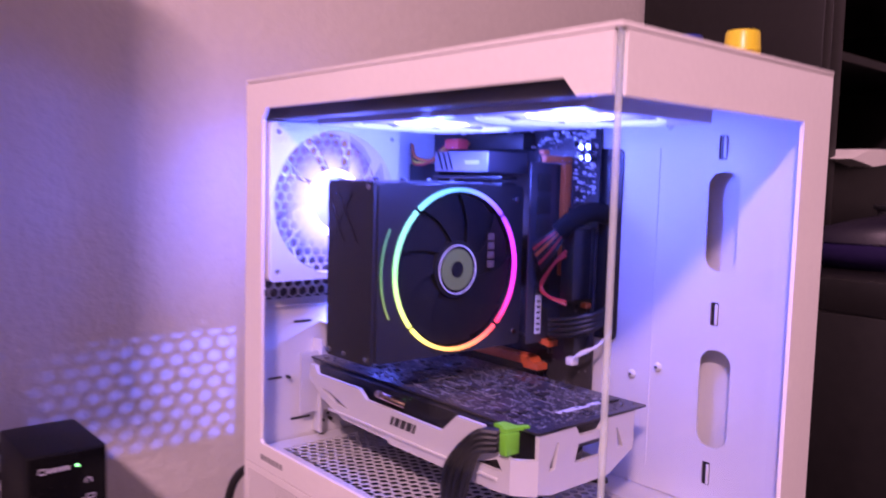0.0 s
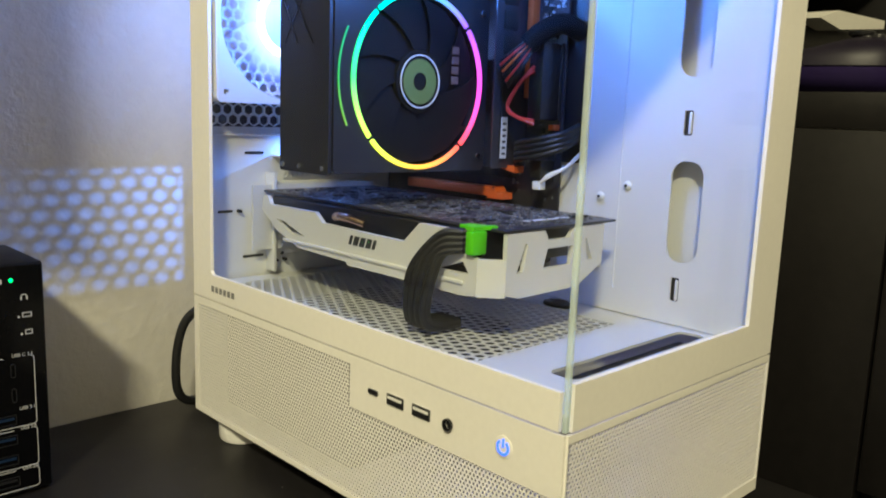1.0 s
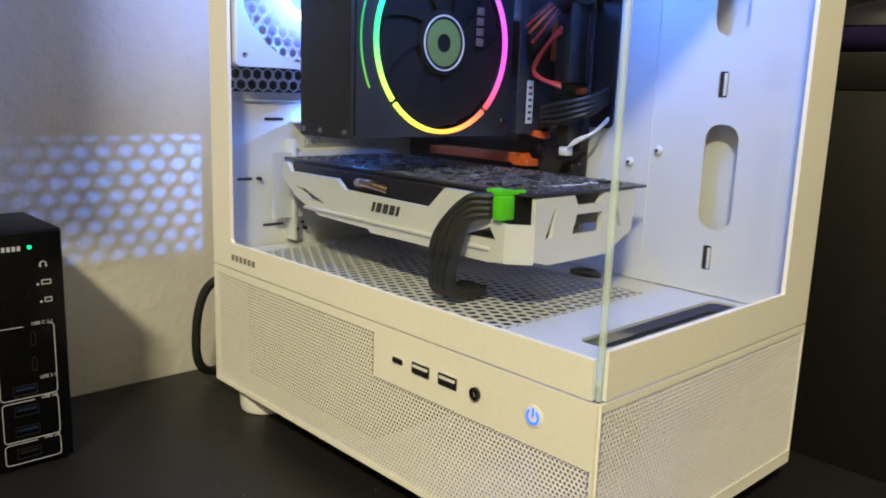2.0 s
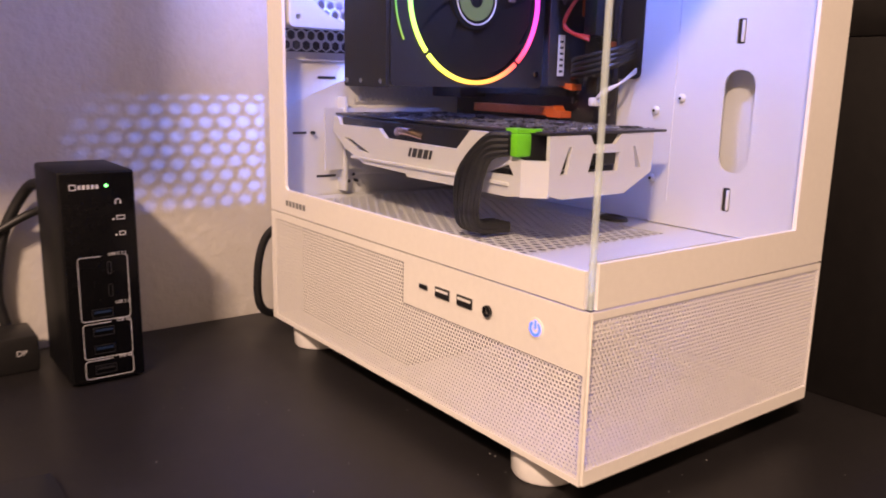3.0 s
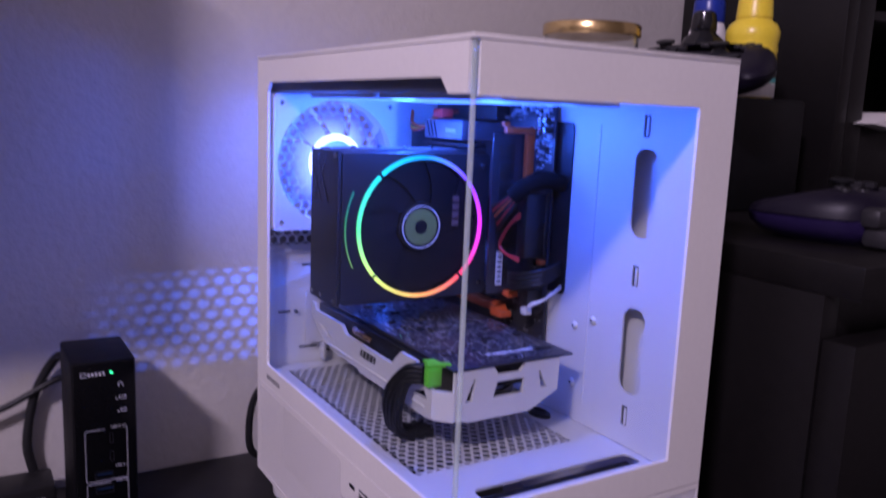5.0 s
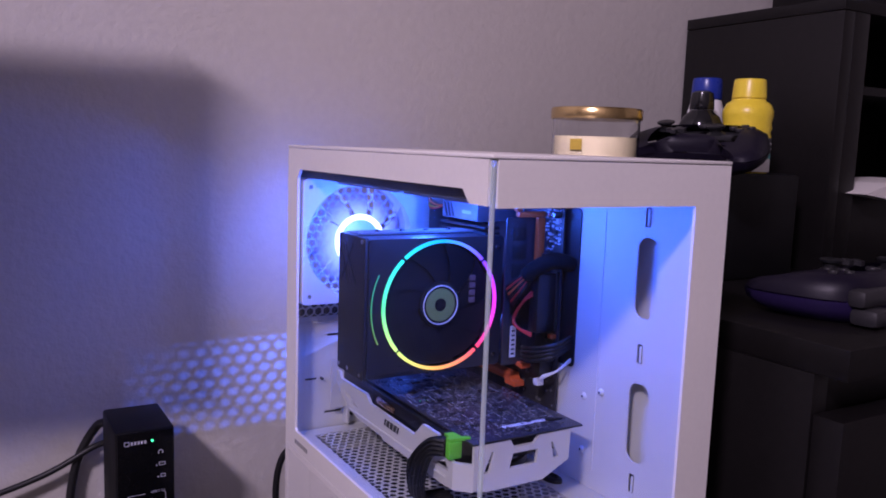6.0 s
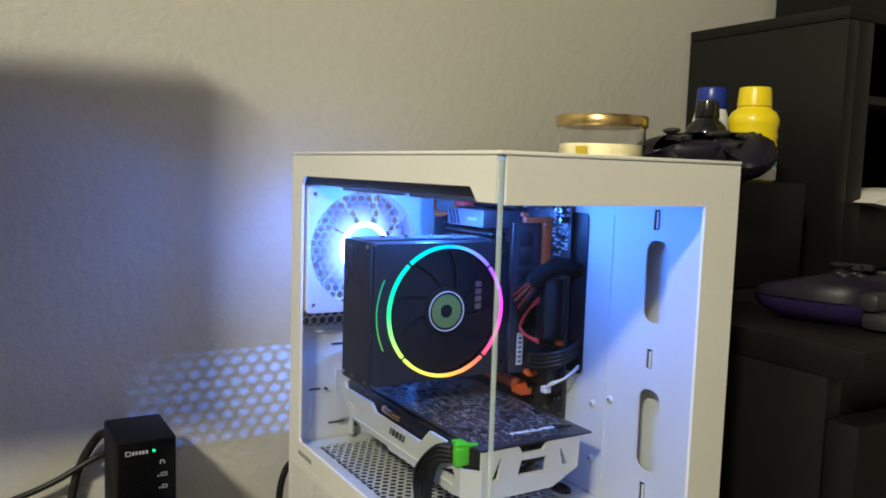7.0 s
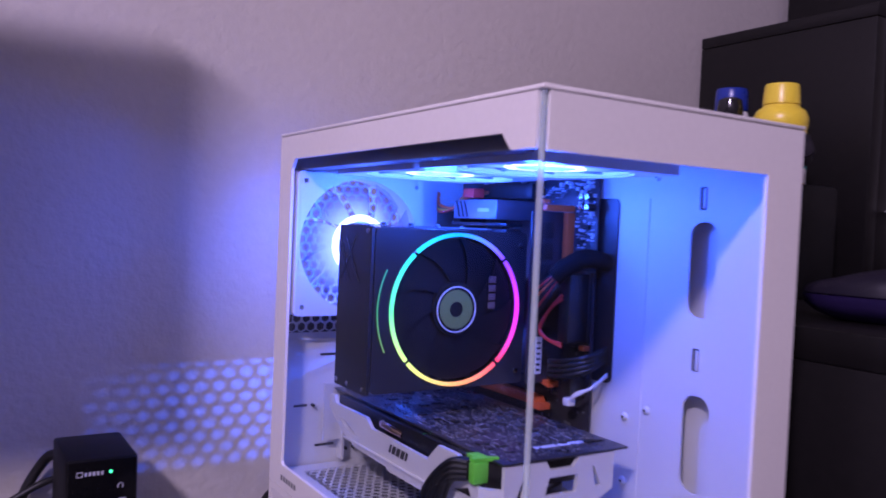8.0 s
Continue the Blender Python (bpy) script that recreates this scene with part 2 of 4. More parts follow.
def bm_lathe(profile, sides=32, m=None):
    """Turn (radius, height) pairs about z."""
    bm = bmesh.new()
    rings = [[bm.verts.new((r * math.cos(a), r * math.sin(a), z)) for a in (2 * math.pi * i / sides for i in range(sides))] for r, z in profile]
    for lo, hi in zip(rings, rings[1:]):
        for i in range(sides):
            bm.faces.new((lo[i], lo[(i + 1) % sides], hi[(i + 1) % sides], hi[i]))
    bm.faces.new(list(reversed(rings[0])))
    bm.faces.new(rings[-1])
    bmesh.ops.transform(bm, matrix=m or Matrix(), verts=bm.verts)
    return bm


def bm_ring(r0, r1, depth, a0=0.0, a1=360.0, steps=64, m=None, bm=None):
    """A flat ring or arc about y, from radius r0 to r1, from y = 0 to y = depth; angles from +x towards +z."""
    bm = bm or bmesh.new()
    whole = abs(a1 - a0) >= 359.9
    count = steps if whole else steps + 1
    rows = []
    for i in range(count):
        a = radians(a0 + (a1 - a0) * i / steps)
        c, s = math.cos(a), math.sin(a)
        rows.append([bm.verts.new((r * c, y, r * s)) for r, y in ((r0, 0), (r1, 0), (r1, depth), (r0, depth))])
    pairs = list(zip(rows, rows[1:])) + ([(rows[-1], rows[0])] if whole else [])
    for p, q in pairs:
        for k in range(4):
            bm.faces.new((p[k], p[(k + 1) % 4], q[(k + 1) % 4], q[k]))
    if not whole:
        bm.faces.new(rows[0])
        bm.faces.new(list(reversed(rows[-1])))
    bmesh.ops.recalc_face_normals(bm, faces=bm.faces)
    if m:
        bmesh.ops.transform(bm, matrix=m, verts=[v for row in rows for v in row])
    return bm


def bm_plate(outer, holes, depth, axis):
    """A plate with holes through it. Outlines are (u, v) lists; axis 'x': (u, v) = (y, z), 'y': (x, z), 'z': (x, y). It goes from 0 to depth along the axis."""
    bm = bmesh.new()
    edges = []
    for loop in [outer, *holes]:
        vs = [bm.verts.new((u, v, 0)) for u, v in loop]
        edges += [bm.edges.new((vs[i], vs[(i + 1) % len(vs)])) for i in range(len(vs))]
    bmesh.ops.triangle_fill(bm, use_beauty=True, use_dissolve=False, edges=edges)
    faces = list(bm.faces)
    out = bmesh.ops.extrude_face_region(bm, geom=faces)
    bmesh.ops.translate(bm, vec=(0, 0, depth), verts=[g for g in out["geom"] if isinstance(g, bmesh.types.BMVert)])
    turn = {"x": Matrix(((0, 0, 1, 0), (1, 0, 0, 0), (0, 1, 0, 0), (0, 0, 0, 1))), "y": Matrix(((1, 0, 0, 0), (0, 0, 1, 0), (0, 1, 0, 0), (0, 0, 0, 1))), "z": Matrix()}[axis]
    bmesh.ops.transform(bm, matrix=turn, verts=bm.verts)
    bmesh.ops.recalc_face_normals(bm, faces=bm.faces)
    return bm


def rect(u0, u1, v0, v1, r=0.0, steps=5):
    if not r:
        return [(u0, v0), (u1, v0), (u1, v1), (u0, v1)]
    out = []
    for cu, cv, a in ((u1 - r, v0 + r, -90), (u1 - r, v1 - r, 0), (u0 + r, v1 - r, 90), (u0 + r, v0 + r, 180)):
        out += [(cu + r * math.cos(radians(a + 90 * i / steps)), cv + r * math.sin(radians(a + 90 * i / steps))) for i in range(steps + 1)]
    return out


def bm_tube(points, r, sides=8, bm=None, steps=6):
    """A round cable along a smooth line through points."""
    bm = bm or bmesh.new()
    pts = [Vector(p) for p in points]
    ext = [2 * pts[0] - pts[1], *pts, 2 * pts[-1] - pts[-2]]
    line = []
    for i in range(len(pts) - 1):
        p0, p1, p2, p3 = ext[i:i + 4]
        for k in range(steps):
            t = k / steps
            line.append(0.5 * (2 * p1 + (p2 - p0) * t + (2 * p0 - 5 * p1 + 4 * p2 - p3) * t * t + (3 * p1 - p0 - 3 * p2 + p3) * t ** 3))
    line.append(pts[-1])
    rings, up = [], None
    for i, p in enumerate(line):
        d = (line[min(i + 1, len(line) - 1)] - line[max(i - 1, 0)]).normalized()
        up = (up - d * up.dot(d)).normalized() if up else d.orthogonal().normalized()
        side = d.cross(up)
        rings.append([bm.verts.new(p + r * (up * math.cos(2 * math.pi * k / sides) + side * math.sin(2 * math.pi * k / sides))) for k in range(sides)])
    for lo, hi in zip(rings, rings[1:]):
        for k in range(sides):
            bm.faces.new((lo[k], lo[(k + 1) % sides], hi[(k + 1) % sides], hi[k]))
    bm.faces.new(list(reversed(rings[0])))
    bm.faces.new(rings[-1])
    return bm


def smooth(me, angle=40):
    me.shade_smooth()
    me.set_sharp_from_angle(angle=radians(angle))


def part(name, bm, mat, parent=None, label="", soft=True):
    me = bpy.data.meshes.new(name)
    bm.to_mesh(me)
    bm.free()
    me.materials.append(mat)
    if soft:
        smooth(me)
    ob = new(name, me)
    if parent:
        ob.parent = parent
    if label:
        ob["label"] = label
    return ob


def thing(name, label, category, group="", at=(0, 0, 0), turn=0.0):
    ob = tagged(new(name), label, category, group)
    ob.matrix_world = pose(*at, 0, 0, turn)
    return ob


def structure(name, bm, mat, label="", soft=False):
    return tagged(part(name, bm, mat, None, "", soft), label, "", "", "structure")


def perforated(name, mat, parent, axis, at, u0, u1, v0, v1, pitch, hole, depth, stretch=1.0, label="", skip=None):
    """Sheet of honeycomb cells, each with a hexagonal hole and its walls. The cells fill u0..u1, v0..v1 in the plane at the given place on the axis."""
    verts, faces = [], []
    place = {"x": lambda u, v, w: (at + w, u, v), "y": lambda u, v, w: (u, at + w, v), "z": lambda u, v, w: (u, v, at + w)}[axis]
    rise = pitch * 0.8660254 * stretch
    rows, cols = int((v1 - v0) / rise), int((u1 - u0) / pitch - 0.5)
    ang = [radians(60 * k + 30) for k in range(6)]
    big = pitch / math.sqrt(3)
    du, dv = (u1 - u0 - (cols + 0.5) * pitch) / 2, (v1 - v0 - rows * rise) / 2
    for j in range(rows):
        for i in range(cols):
            cu, cv = u0 + du + (i + 0.5 + 0.5 * (j % 2)) * pitch, v0 + dv + (j + 0.5) * rise
            if skip and skip(cu, cv):
                continue
            n = len(verts)
            for r, w in ((big, 0), (hole, 0), (hole, depth)):
                verts += [place(cu + r * math.cos(a), cv + r * math.sin(a) * stretch, w) for a in ang]
            for k in range(6):
                q = (k + 1) % 6
                faces += [(n + k, n + q, n + 6 + q, n + 6 + k), (n + 6 + k, n + 6 + q, n + 12 + q, n + 12 + k)]
    me = bpy.data.meshes.new(name)
    me.from_pydata(verts, [], faces)
    me.materials.append(mat)
    ob = new(name, me)
    ob.parent = parent
    if label:
        ob["label"] = label
    ob["kind"] = "stuff"
    return ob


def lettering(name, text, size, m, mat, parent):
    data = bpy.data.curves.new(name, "FONT")
    data.body, data.size, data.extrude, data.align_x, data.align_y = text, size, 0.00012, "CENTER", "CENTER"
    raw = bpy.data.objects.new(name, data)
    scene.collection.objects.link(raw)
    bpy.context.view_layer.update()
    me = bpy.data.meshes.new_from_object(raw.evaluated_get(bpy.context.evaluated_depsgraph_get()))
    bpy.data.objects.remove(raw)
    me.materials.append(mat)
    ob = new(name, me)
    ob.parent, ob.matrix_local = parent, m
    return ob


# the room
structure("wall_back", bm_box(-1.62, 1.62, 0.43, 0.55, -0.75, 1.80), WALL, "grey painted wall with fine roller texture")
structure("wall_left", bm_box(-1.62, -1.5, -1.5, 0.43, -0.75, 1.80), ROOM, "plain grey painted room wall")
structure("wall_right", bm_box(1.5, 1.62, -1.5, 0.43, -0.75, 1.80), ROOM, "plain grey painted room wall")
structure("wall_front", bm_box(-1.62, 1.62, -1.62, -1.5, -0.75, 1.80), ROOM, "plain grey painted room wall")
structure("floor", bm_box(-1.62, 1.62, -1.62, 0.55, -0.85, -0.75), CARPET, "plain dark room floor")
structure("ceiling", bm_box(-1.62, 1.62, -1.62, 0.55, 1.80, 1.90), ROOM, "plain pale room ceiling")

desk = thing("desk", "wide black laminate desk against the grey wall", "desk", at=(0, 0, 0))
part("desktop", bm_box(-1.1, 1.3, -0.35, 0.425, -0.03, 0.0, 0.002), DESK, desk)
for x in (-1.07, 1.25):
    part("side_panel", bm_box(x, x + 0.025, -0.3, 0.40, -0.75, -0.0305, 0.001), DESK, desk)

dust = bmesh.new()
rng = random.Random(11)
for k in range(130):
    x, y, w = rng.uniform(-0.35, 0.22), rng.uniform(-0.25, 0.38), rng.uniform(0.00015, 0.0005)
    bm_box(x, x + w, y, y + w * rng.uniform(0.6, 2.5), 0.00002, 0.0002, bm=dust)
tagged(part("dust", dust, DUST, None, "", False), "fine pale dust specks lying on the desk", "dust", "", "stuff")

# the computer case
L, W, BOT, SEAM, TOP = 0.346, 0.2065, 0.020, 0.110, 0.402
case = thing("computer_case", "white computer tower with two glass sides and a mesh base", "computer case", at=(0, 0, 0))
part("bottom_panel", bm_box(0.003, W - 0.003, 0.003, L - 0.003, BOT, BOT + 0.003), WHITE, case)
for x, y in ((0.026, 0.050), (0.026, 0.318), (0.180, 0.050), (0.180, 0.318)):
    part("foot", bm_rod((x, y, 0.0), (x, y, BOT), 0.019, 0.020, 28, 0.002), WHITE_PLASTIC, case, "round white rubber foot")
# mesh base: border strips, then the perforated sheets
side_outer = rect(0.001, L, BOT, SEAM - 0.001)
part("base_side_frame", bm_plate(side_outer, [[(0.0026, 0.0235), (0.340, 0.0235), (0.340, 0.1035), (0.156, 0.1035), (0.156, 0.0775), (0.0026, 0.0775)]], 0.0018, "x"), WHITE, case, "", False)
part("base_front_frame", bm_plate(rect(0.0019, W, BOT, SEAM - 0.001), [rect(0.0026, 0.2052, 0.0280, 0.1050)], 0.0018, "y"), WHITE, case, "", False)
perforated("side_mesh", WHITE, case, "x", 0.0005, 0.0020, 0.3405, 0.0225, 0.1040, 0.0026, 0.00090, 0.0003, label="fine perforated white steel mesh", skip=lambda u, v: u < 0.157 and v > 0.0770)
perforated("front_mesh", WHITE, case, "y", 0.0005, 0.0020, 0.2058, 0.0270, 0.1058, 0.0026, 0.00092, 0.0003, label="fine perforated white steel mesh")
part("base_side_panel", bm_box(W - 0.002, W, 0.002, L - 0.001, BOT, TOP - 0.004), WHITE, case, "solid white steel side panel")
# sockets and power button on the side
def socket(y, z, w, h, tongue):
    ob = part("usb_port", bm_plate(rect(y - w / 2, y + w / 2, z - h / 2, z + h / 2, 0.0006 if tongue else h / 2.05), [rect(y - w / 2 + 0.0006, y + w / 2 - 0.0006, z - h / 2 + 0.0006, z + h / 2 - 0.0006, 0.0004 if tongue else h / 2.6)], 0.0022, "x"), STEEL, case, "steel usb socket")
    ob.location.x = -0.0006
    part("socket_hole", bm_box(-0.0003, 0.0001, y - w / 2 + 0.0005, y + w / 2 - 0.0005, z - h / 2 + 0.0005, z + h / 2 - 0.0005), BLACK_PLASTIC, ob)
    if tongue:
        part("tongue", bm_box(-0.0005, -0.0002, y - w / 2 + 0.0012, y + w / 2 - 0.0012, z + 0.0004, z + 0.0020), LABEL, ob)


socket(0.134, 0.0925, 0.0092, 0.0034, False)
socket(0.115, 0.0925, 0.0142, 0.0066, True)
socket(0.094, 0.0925, 0.0142, 0.0066, True)
jack = part("audio_jack", bm_ring(0.0020, 0.0033, 0.0016, m=pose(-0.0007, 0.073, 0.0925, 0, 0, 90), steps=24), BLACK_GLOSS, case, "round black headphone socket")
part("jack_hole", bm_rod((-0.0003, 0.073, 0.0925), (0.0004, 0.073, 0.0925), 0.0021, sides=20), BLACK_PLASTIC, jack)
button = part("power_button", bm_rod((-0.0003, 0.036, 0.0925), (0.0006, 0.036, 0.0925), 0.0058, sides=32, bevel=0.0003), WHITE, case, "round power button with a lit blue symbol")
part("symbol_ring", bm_ring(0.0028, 0.0039, 0.0004, 125, 415, 30, m=pose(-0.0004, 0.036, 0.0925, 0, 0, 90)), POWER_LED, button)
part("symbol_bar", bm_box(-0.0006, -0.0002, 0.0354, 0.0366, 0.0925, 0.0968), POWER_LED, button)
# upper shell: white borders of the glass sides
side_edge = [(0.0046, SEAM), (L, SEAM), (L, TOP - 0.003), (0.0046, TOP - 0.003), (0.0046, 0.371), (0.0245, 0.371), (0.0325, 0.380), (0.314, 0.380), (0.3205, 0.372), (0.3205, 0.131), (0.318, 0.1285), (0.0046, 0.1285)]
front_edge = [(0.0046, SEAM), (W, SEAM), (W, TOP - 0.003), (0.0046, TOP - 0.003), (0.0046, 0.370), (0.173, 0.370), (0.173, 0.1325), (0.0046, 0.1325)]
part("side_border", bm_plate(side_edge, [], 0.0025, "x"), WHITE, case, "white painted border of the side glass", False)
part("front_border", bm_plate(front_edge, [], 0.0025, "y"), WHITE, case, "white painted border of the front glass", False)
side_pane = part("side_pane", bm_box(0.0028, 0.0063, 0.0066, 0.336, SEAM + 0.004, TOP - 0.008), GLASS, case, "clear tempered glass pane", False)
front_pane = part("front_pane", bm_box(0.0066, 0.190, 0.0028, 0.0063, SEAM + 0.004, TOP - 0.008), GLASS, case, "clear tempered glass pane", False)
part("glass_corner", bm_box(0.0008, 0.0036, 0.0008, 0.0036, SEAM, TOP - 0.003, 0.0008), GLASS_EDGE, case, "greenish ground glass edge at the corner", False)
part("top_panel", bm_box(-0.0005, W + 0.0005, -0.0005, L, TOP - 0.0025, TOP, 0.0008), WHITE, case, "white top cover with a thin rim")
# Dark strip added for the shaded band between the border and the fans.
part("top_shade_strip", bm_box(0.0080, 0.0235, 0.0340, 0.3400, 0.3722, 0.3922, 0.0008), SHADE_GREY, case, "dark strip added as the shaded band beside the top fans")
part("top_inner_panel", bm_plate(rect(0.0075, W - 0.003, 0.0075, L - 0.003), [rect(0.03, 0.14, 0.04, 0.29, 0.01)], 0.0015, "z"), WHITE_STEEL, case, "", False).location.z = 0.3927
part("shroud_floor", bm_plate(rect(0.0028, 0.1995, 0.0030, L - 0.0045), [rect(0.022, 0.158, 0.082, 0.325), rect(0.044, 0.180, 0.029, 0.047, 0.006)], 0.0018, "z"), WHITE_STEEL, case, "white steel floor over the power supply", False).location.z = 0.1165
perforated("floor_mesh", WHITE_STEEL, case, "z", 0.1180, 0.018, 0.162, 0.078, 0.329, 0.0078, 0.0033, -0.0005, label="round-holed white steel grille")
# Black sheet under the opening stands in for the shade inside it.
part("floor_slot_shade", bm_box(0.040, 0.184, 0.026, 0.050, 0.1080, 0.1095), BLACK_PLASTIC, case, "black sheet put in as the dark inside the cable slot")
part("floor_grommet", bm_lathe([(0.004, 0.0), (0.0125, 0.0), (0.0120, 0.0030), (0.0085, 0.0042), (0.006, 0.0020), (0.002, 0.0012)], 28, pose(0.1690, 0.1365, 0.1184) @ Matrix.Diagonal((0.6, 1.0, 0.8, 1))), BLACK_PLASTIC, case, "oval black rubber grommet in the floor")
# motherboard tray with cable openings
tray_holes = [rect(0.0445, 0.0665, 0.277, 0.341, 0.0095), rect(0.0440, 0.0660, 0.160, 0.225, 0.0095)]
tray_holes += [rect(0.0545, 0.0605, z, z + 0.0155, 0.001) for z in (0.3490, 0.2410, 0.1345)]
tray_holes.append(rect(0.138, 0.1500, 0.222, 0.353, 0.004))
part("tray", bm_plate(rect(0.0030, L - 0.003, 0.1190, 0.3920), tray_holes, 0.0012, "x"), WHITE_STEEL, case, "white steel motherboard tray with cable holes", False).location.x = 0.186
part("cable_grommet", bm_plate(rect(0.1340, 0.1600, 0.2180, 0.3570, 0.005), [], 0.0010, "x"), BLACK_PLASTIC, case, "tall black rubber cable grommet").location.x = 0.1845
part("tray_groove", bm_box(0.1853, 0.18595, 0.1040, 0.1052, 0.135, 0.357), WHITE_STEEL, case)
for z in (0.3490, 0.2410, 0.1345):
    # Black plate stands in for the shade of the cable space behind the slot.
    part("slot_shade", bm_box(0.1876, 0.1884, 0.0530, 0.0620, z - 0.001, z + 0.0165), BLACK_PLASTIC, case, "black plate added as the dark behind the slot")
    part("tie_bridge", bm_box(0.1842, 0.1858, 0.0545, 0.0565, z + 0.001, z + 0.0145, 0.0006), WHITE_STEEL, case)
for y, z in ((0.098, 0.206), (0.119, 0.197), (0.098, 0.372), (0.118, 0.150)):
    part("standoff", bm_rod((0.1835, y, z), (0.1860, y, z), 0.0020, 0.0034, 16, 0.0005), WHITE_STEEL, case, "small raised screw boss")
    part("screw_hole", bm_rod((0.1832, y, z), (0.1837, y, z), 0.0011, sides=10), BLACK_STEEL, case)
part("back_room_panel", bm_box(0.1990, 0.2040, 0.004, L - 0.004, 0.119, 0.392), WHITE_STEEL, case)
# rear wall with fan opening and the vents under it
rear_holes = [rect(0.008, 0.122, 0.2545, 0.368, 0.05, 10), rect(0.010, 0.128, 0.2335, 0.2515), rect(0.0845, 0.1165, 0.2140, 0.2320)]
part("rear_panel", bm_plate(rect(0.0028, W - 0.0025, BOT, 0.3920), rear_holes, 0.0015, "y"), WHITE_STEEL, case, "", False).location.y = L - 0.0018
perforated("rear_grille", WHITE_STEEL, case, "y", L - 0.0014, 0.006, 0.124, 0.252, 0.370, 0.0085, 0.0036, 0.0012, label="honeycomb fan grille")
perforated("rear_vent", WHITE_STEEL, case, "y", L - 0.0024, 0.008, 0.131, 0.2315, 0.2535, 0.0088, 0.0040, 0.0016, label="two rows of honeycomb holes under the fan")
# Vent added out of sight behind the cooler to shape the spot lamp's pattern.
perforated("pattern_vent", BLACK_STEEL, case, "y", L - 0.0014, 0.0835, 0.1175, 0.2130, 0.2330, 0.0029, 0.00118, 0.0001, stretch=0.78, label="added fine black honeycomb vent that shapes the wall spots")
perforated("slot_vent", WHITE_STEEL, case, "y", L - 0.0040, 0.072, 0.154, 0.1930, 0.2095, 0.0050, 0.0020, 0.0010, label="pale honeycomb strip over the card slots")
# Black sheet added so no light leaks through the vent to the wall.
part("vent_light_stop", bm_box(0.0085, 0.1295, L + 0.0002, L + 0.0012, 0.2325, 0.2525), BLACK_PLASTIC, case, "added black sheet that stops light behind the vent")
for z in (0.140, 0.155, 0.170, 0.1855):
    part("slot_cover", bm_box(0.066, 0.150, L - 0.0055, L - 0.0025, z - 0.006, z + 0.006, 0.0006), WHITE_STEEL, case)
part("rear_ridge", bm_box(0.006, 0.072, L - 0.0042, L - 0.0019, 0.2268, 0.2282, 0.0005), WHITE_STEEL, case, "low pressed ridge")
# Plate added to block the spot lamp's lower rays from the rear panel.
part("spot_shield", bm_box(0.066, 0.152, 0.3260, L - 0.0019, 0.2112, 0.2124), WHITE_STEEL, case, "added plate that shields the card slots from the spot lamp")
part("rear_bracket", bm_box(0.0600, 0.0628, L - 0.014, L - 0.0019, 0.122, 0.199, 0.0005), WHITE_STEEL, case, "upright folded edge beside the card slots")
for x0, x1, z in ((0.042, 0.058, 0.2140), (0.019, 0.031, 0.1700), (0.040, 0.058, 0.1340)):
    part("rear_slit", bm_box(x0, x1, L - 0.0022, L - 0.0018, z - 0.0010, z + 0.0010), BLACK_STEEL, case, "narrow dark slit")
for x, z in ((0.036, 0.1700), (0.0685, 0.1290), (0.0765, 0.1290), (0.0730, 0.1345)):
    part("rear_hole", bm_rod((x, L - 0.0060, z), (x, L - 0.0018, z), 0.0014, sides=12), BLACK_STEEL, case)
# maker's mark on the border: plain bars
for k in range(6):
    part("mark", bm_box(-0.0003, 0.0001, 0.2875 + 0.0056 * k, 0.2875 + 0.0056 * k + 0.0036, 0.1163, 0.1205), PRINT_GREY, case)


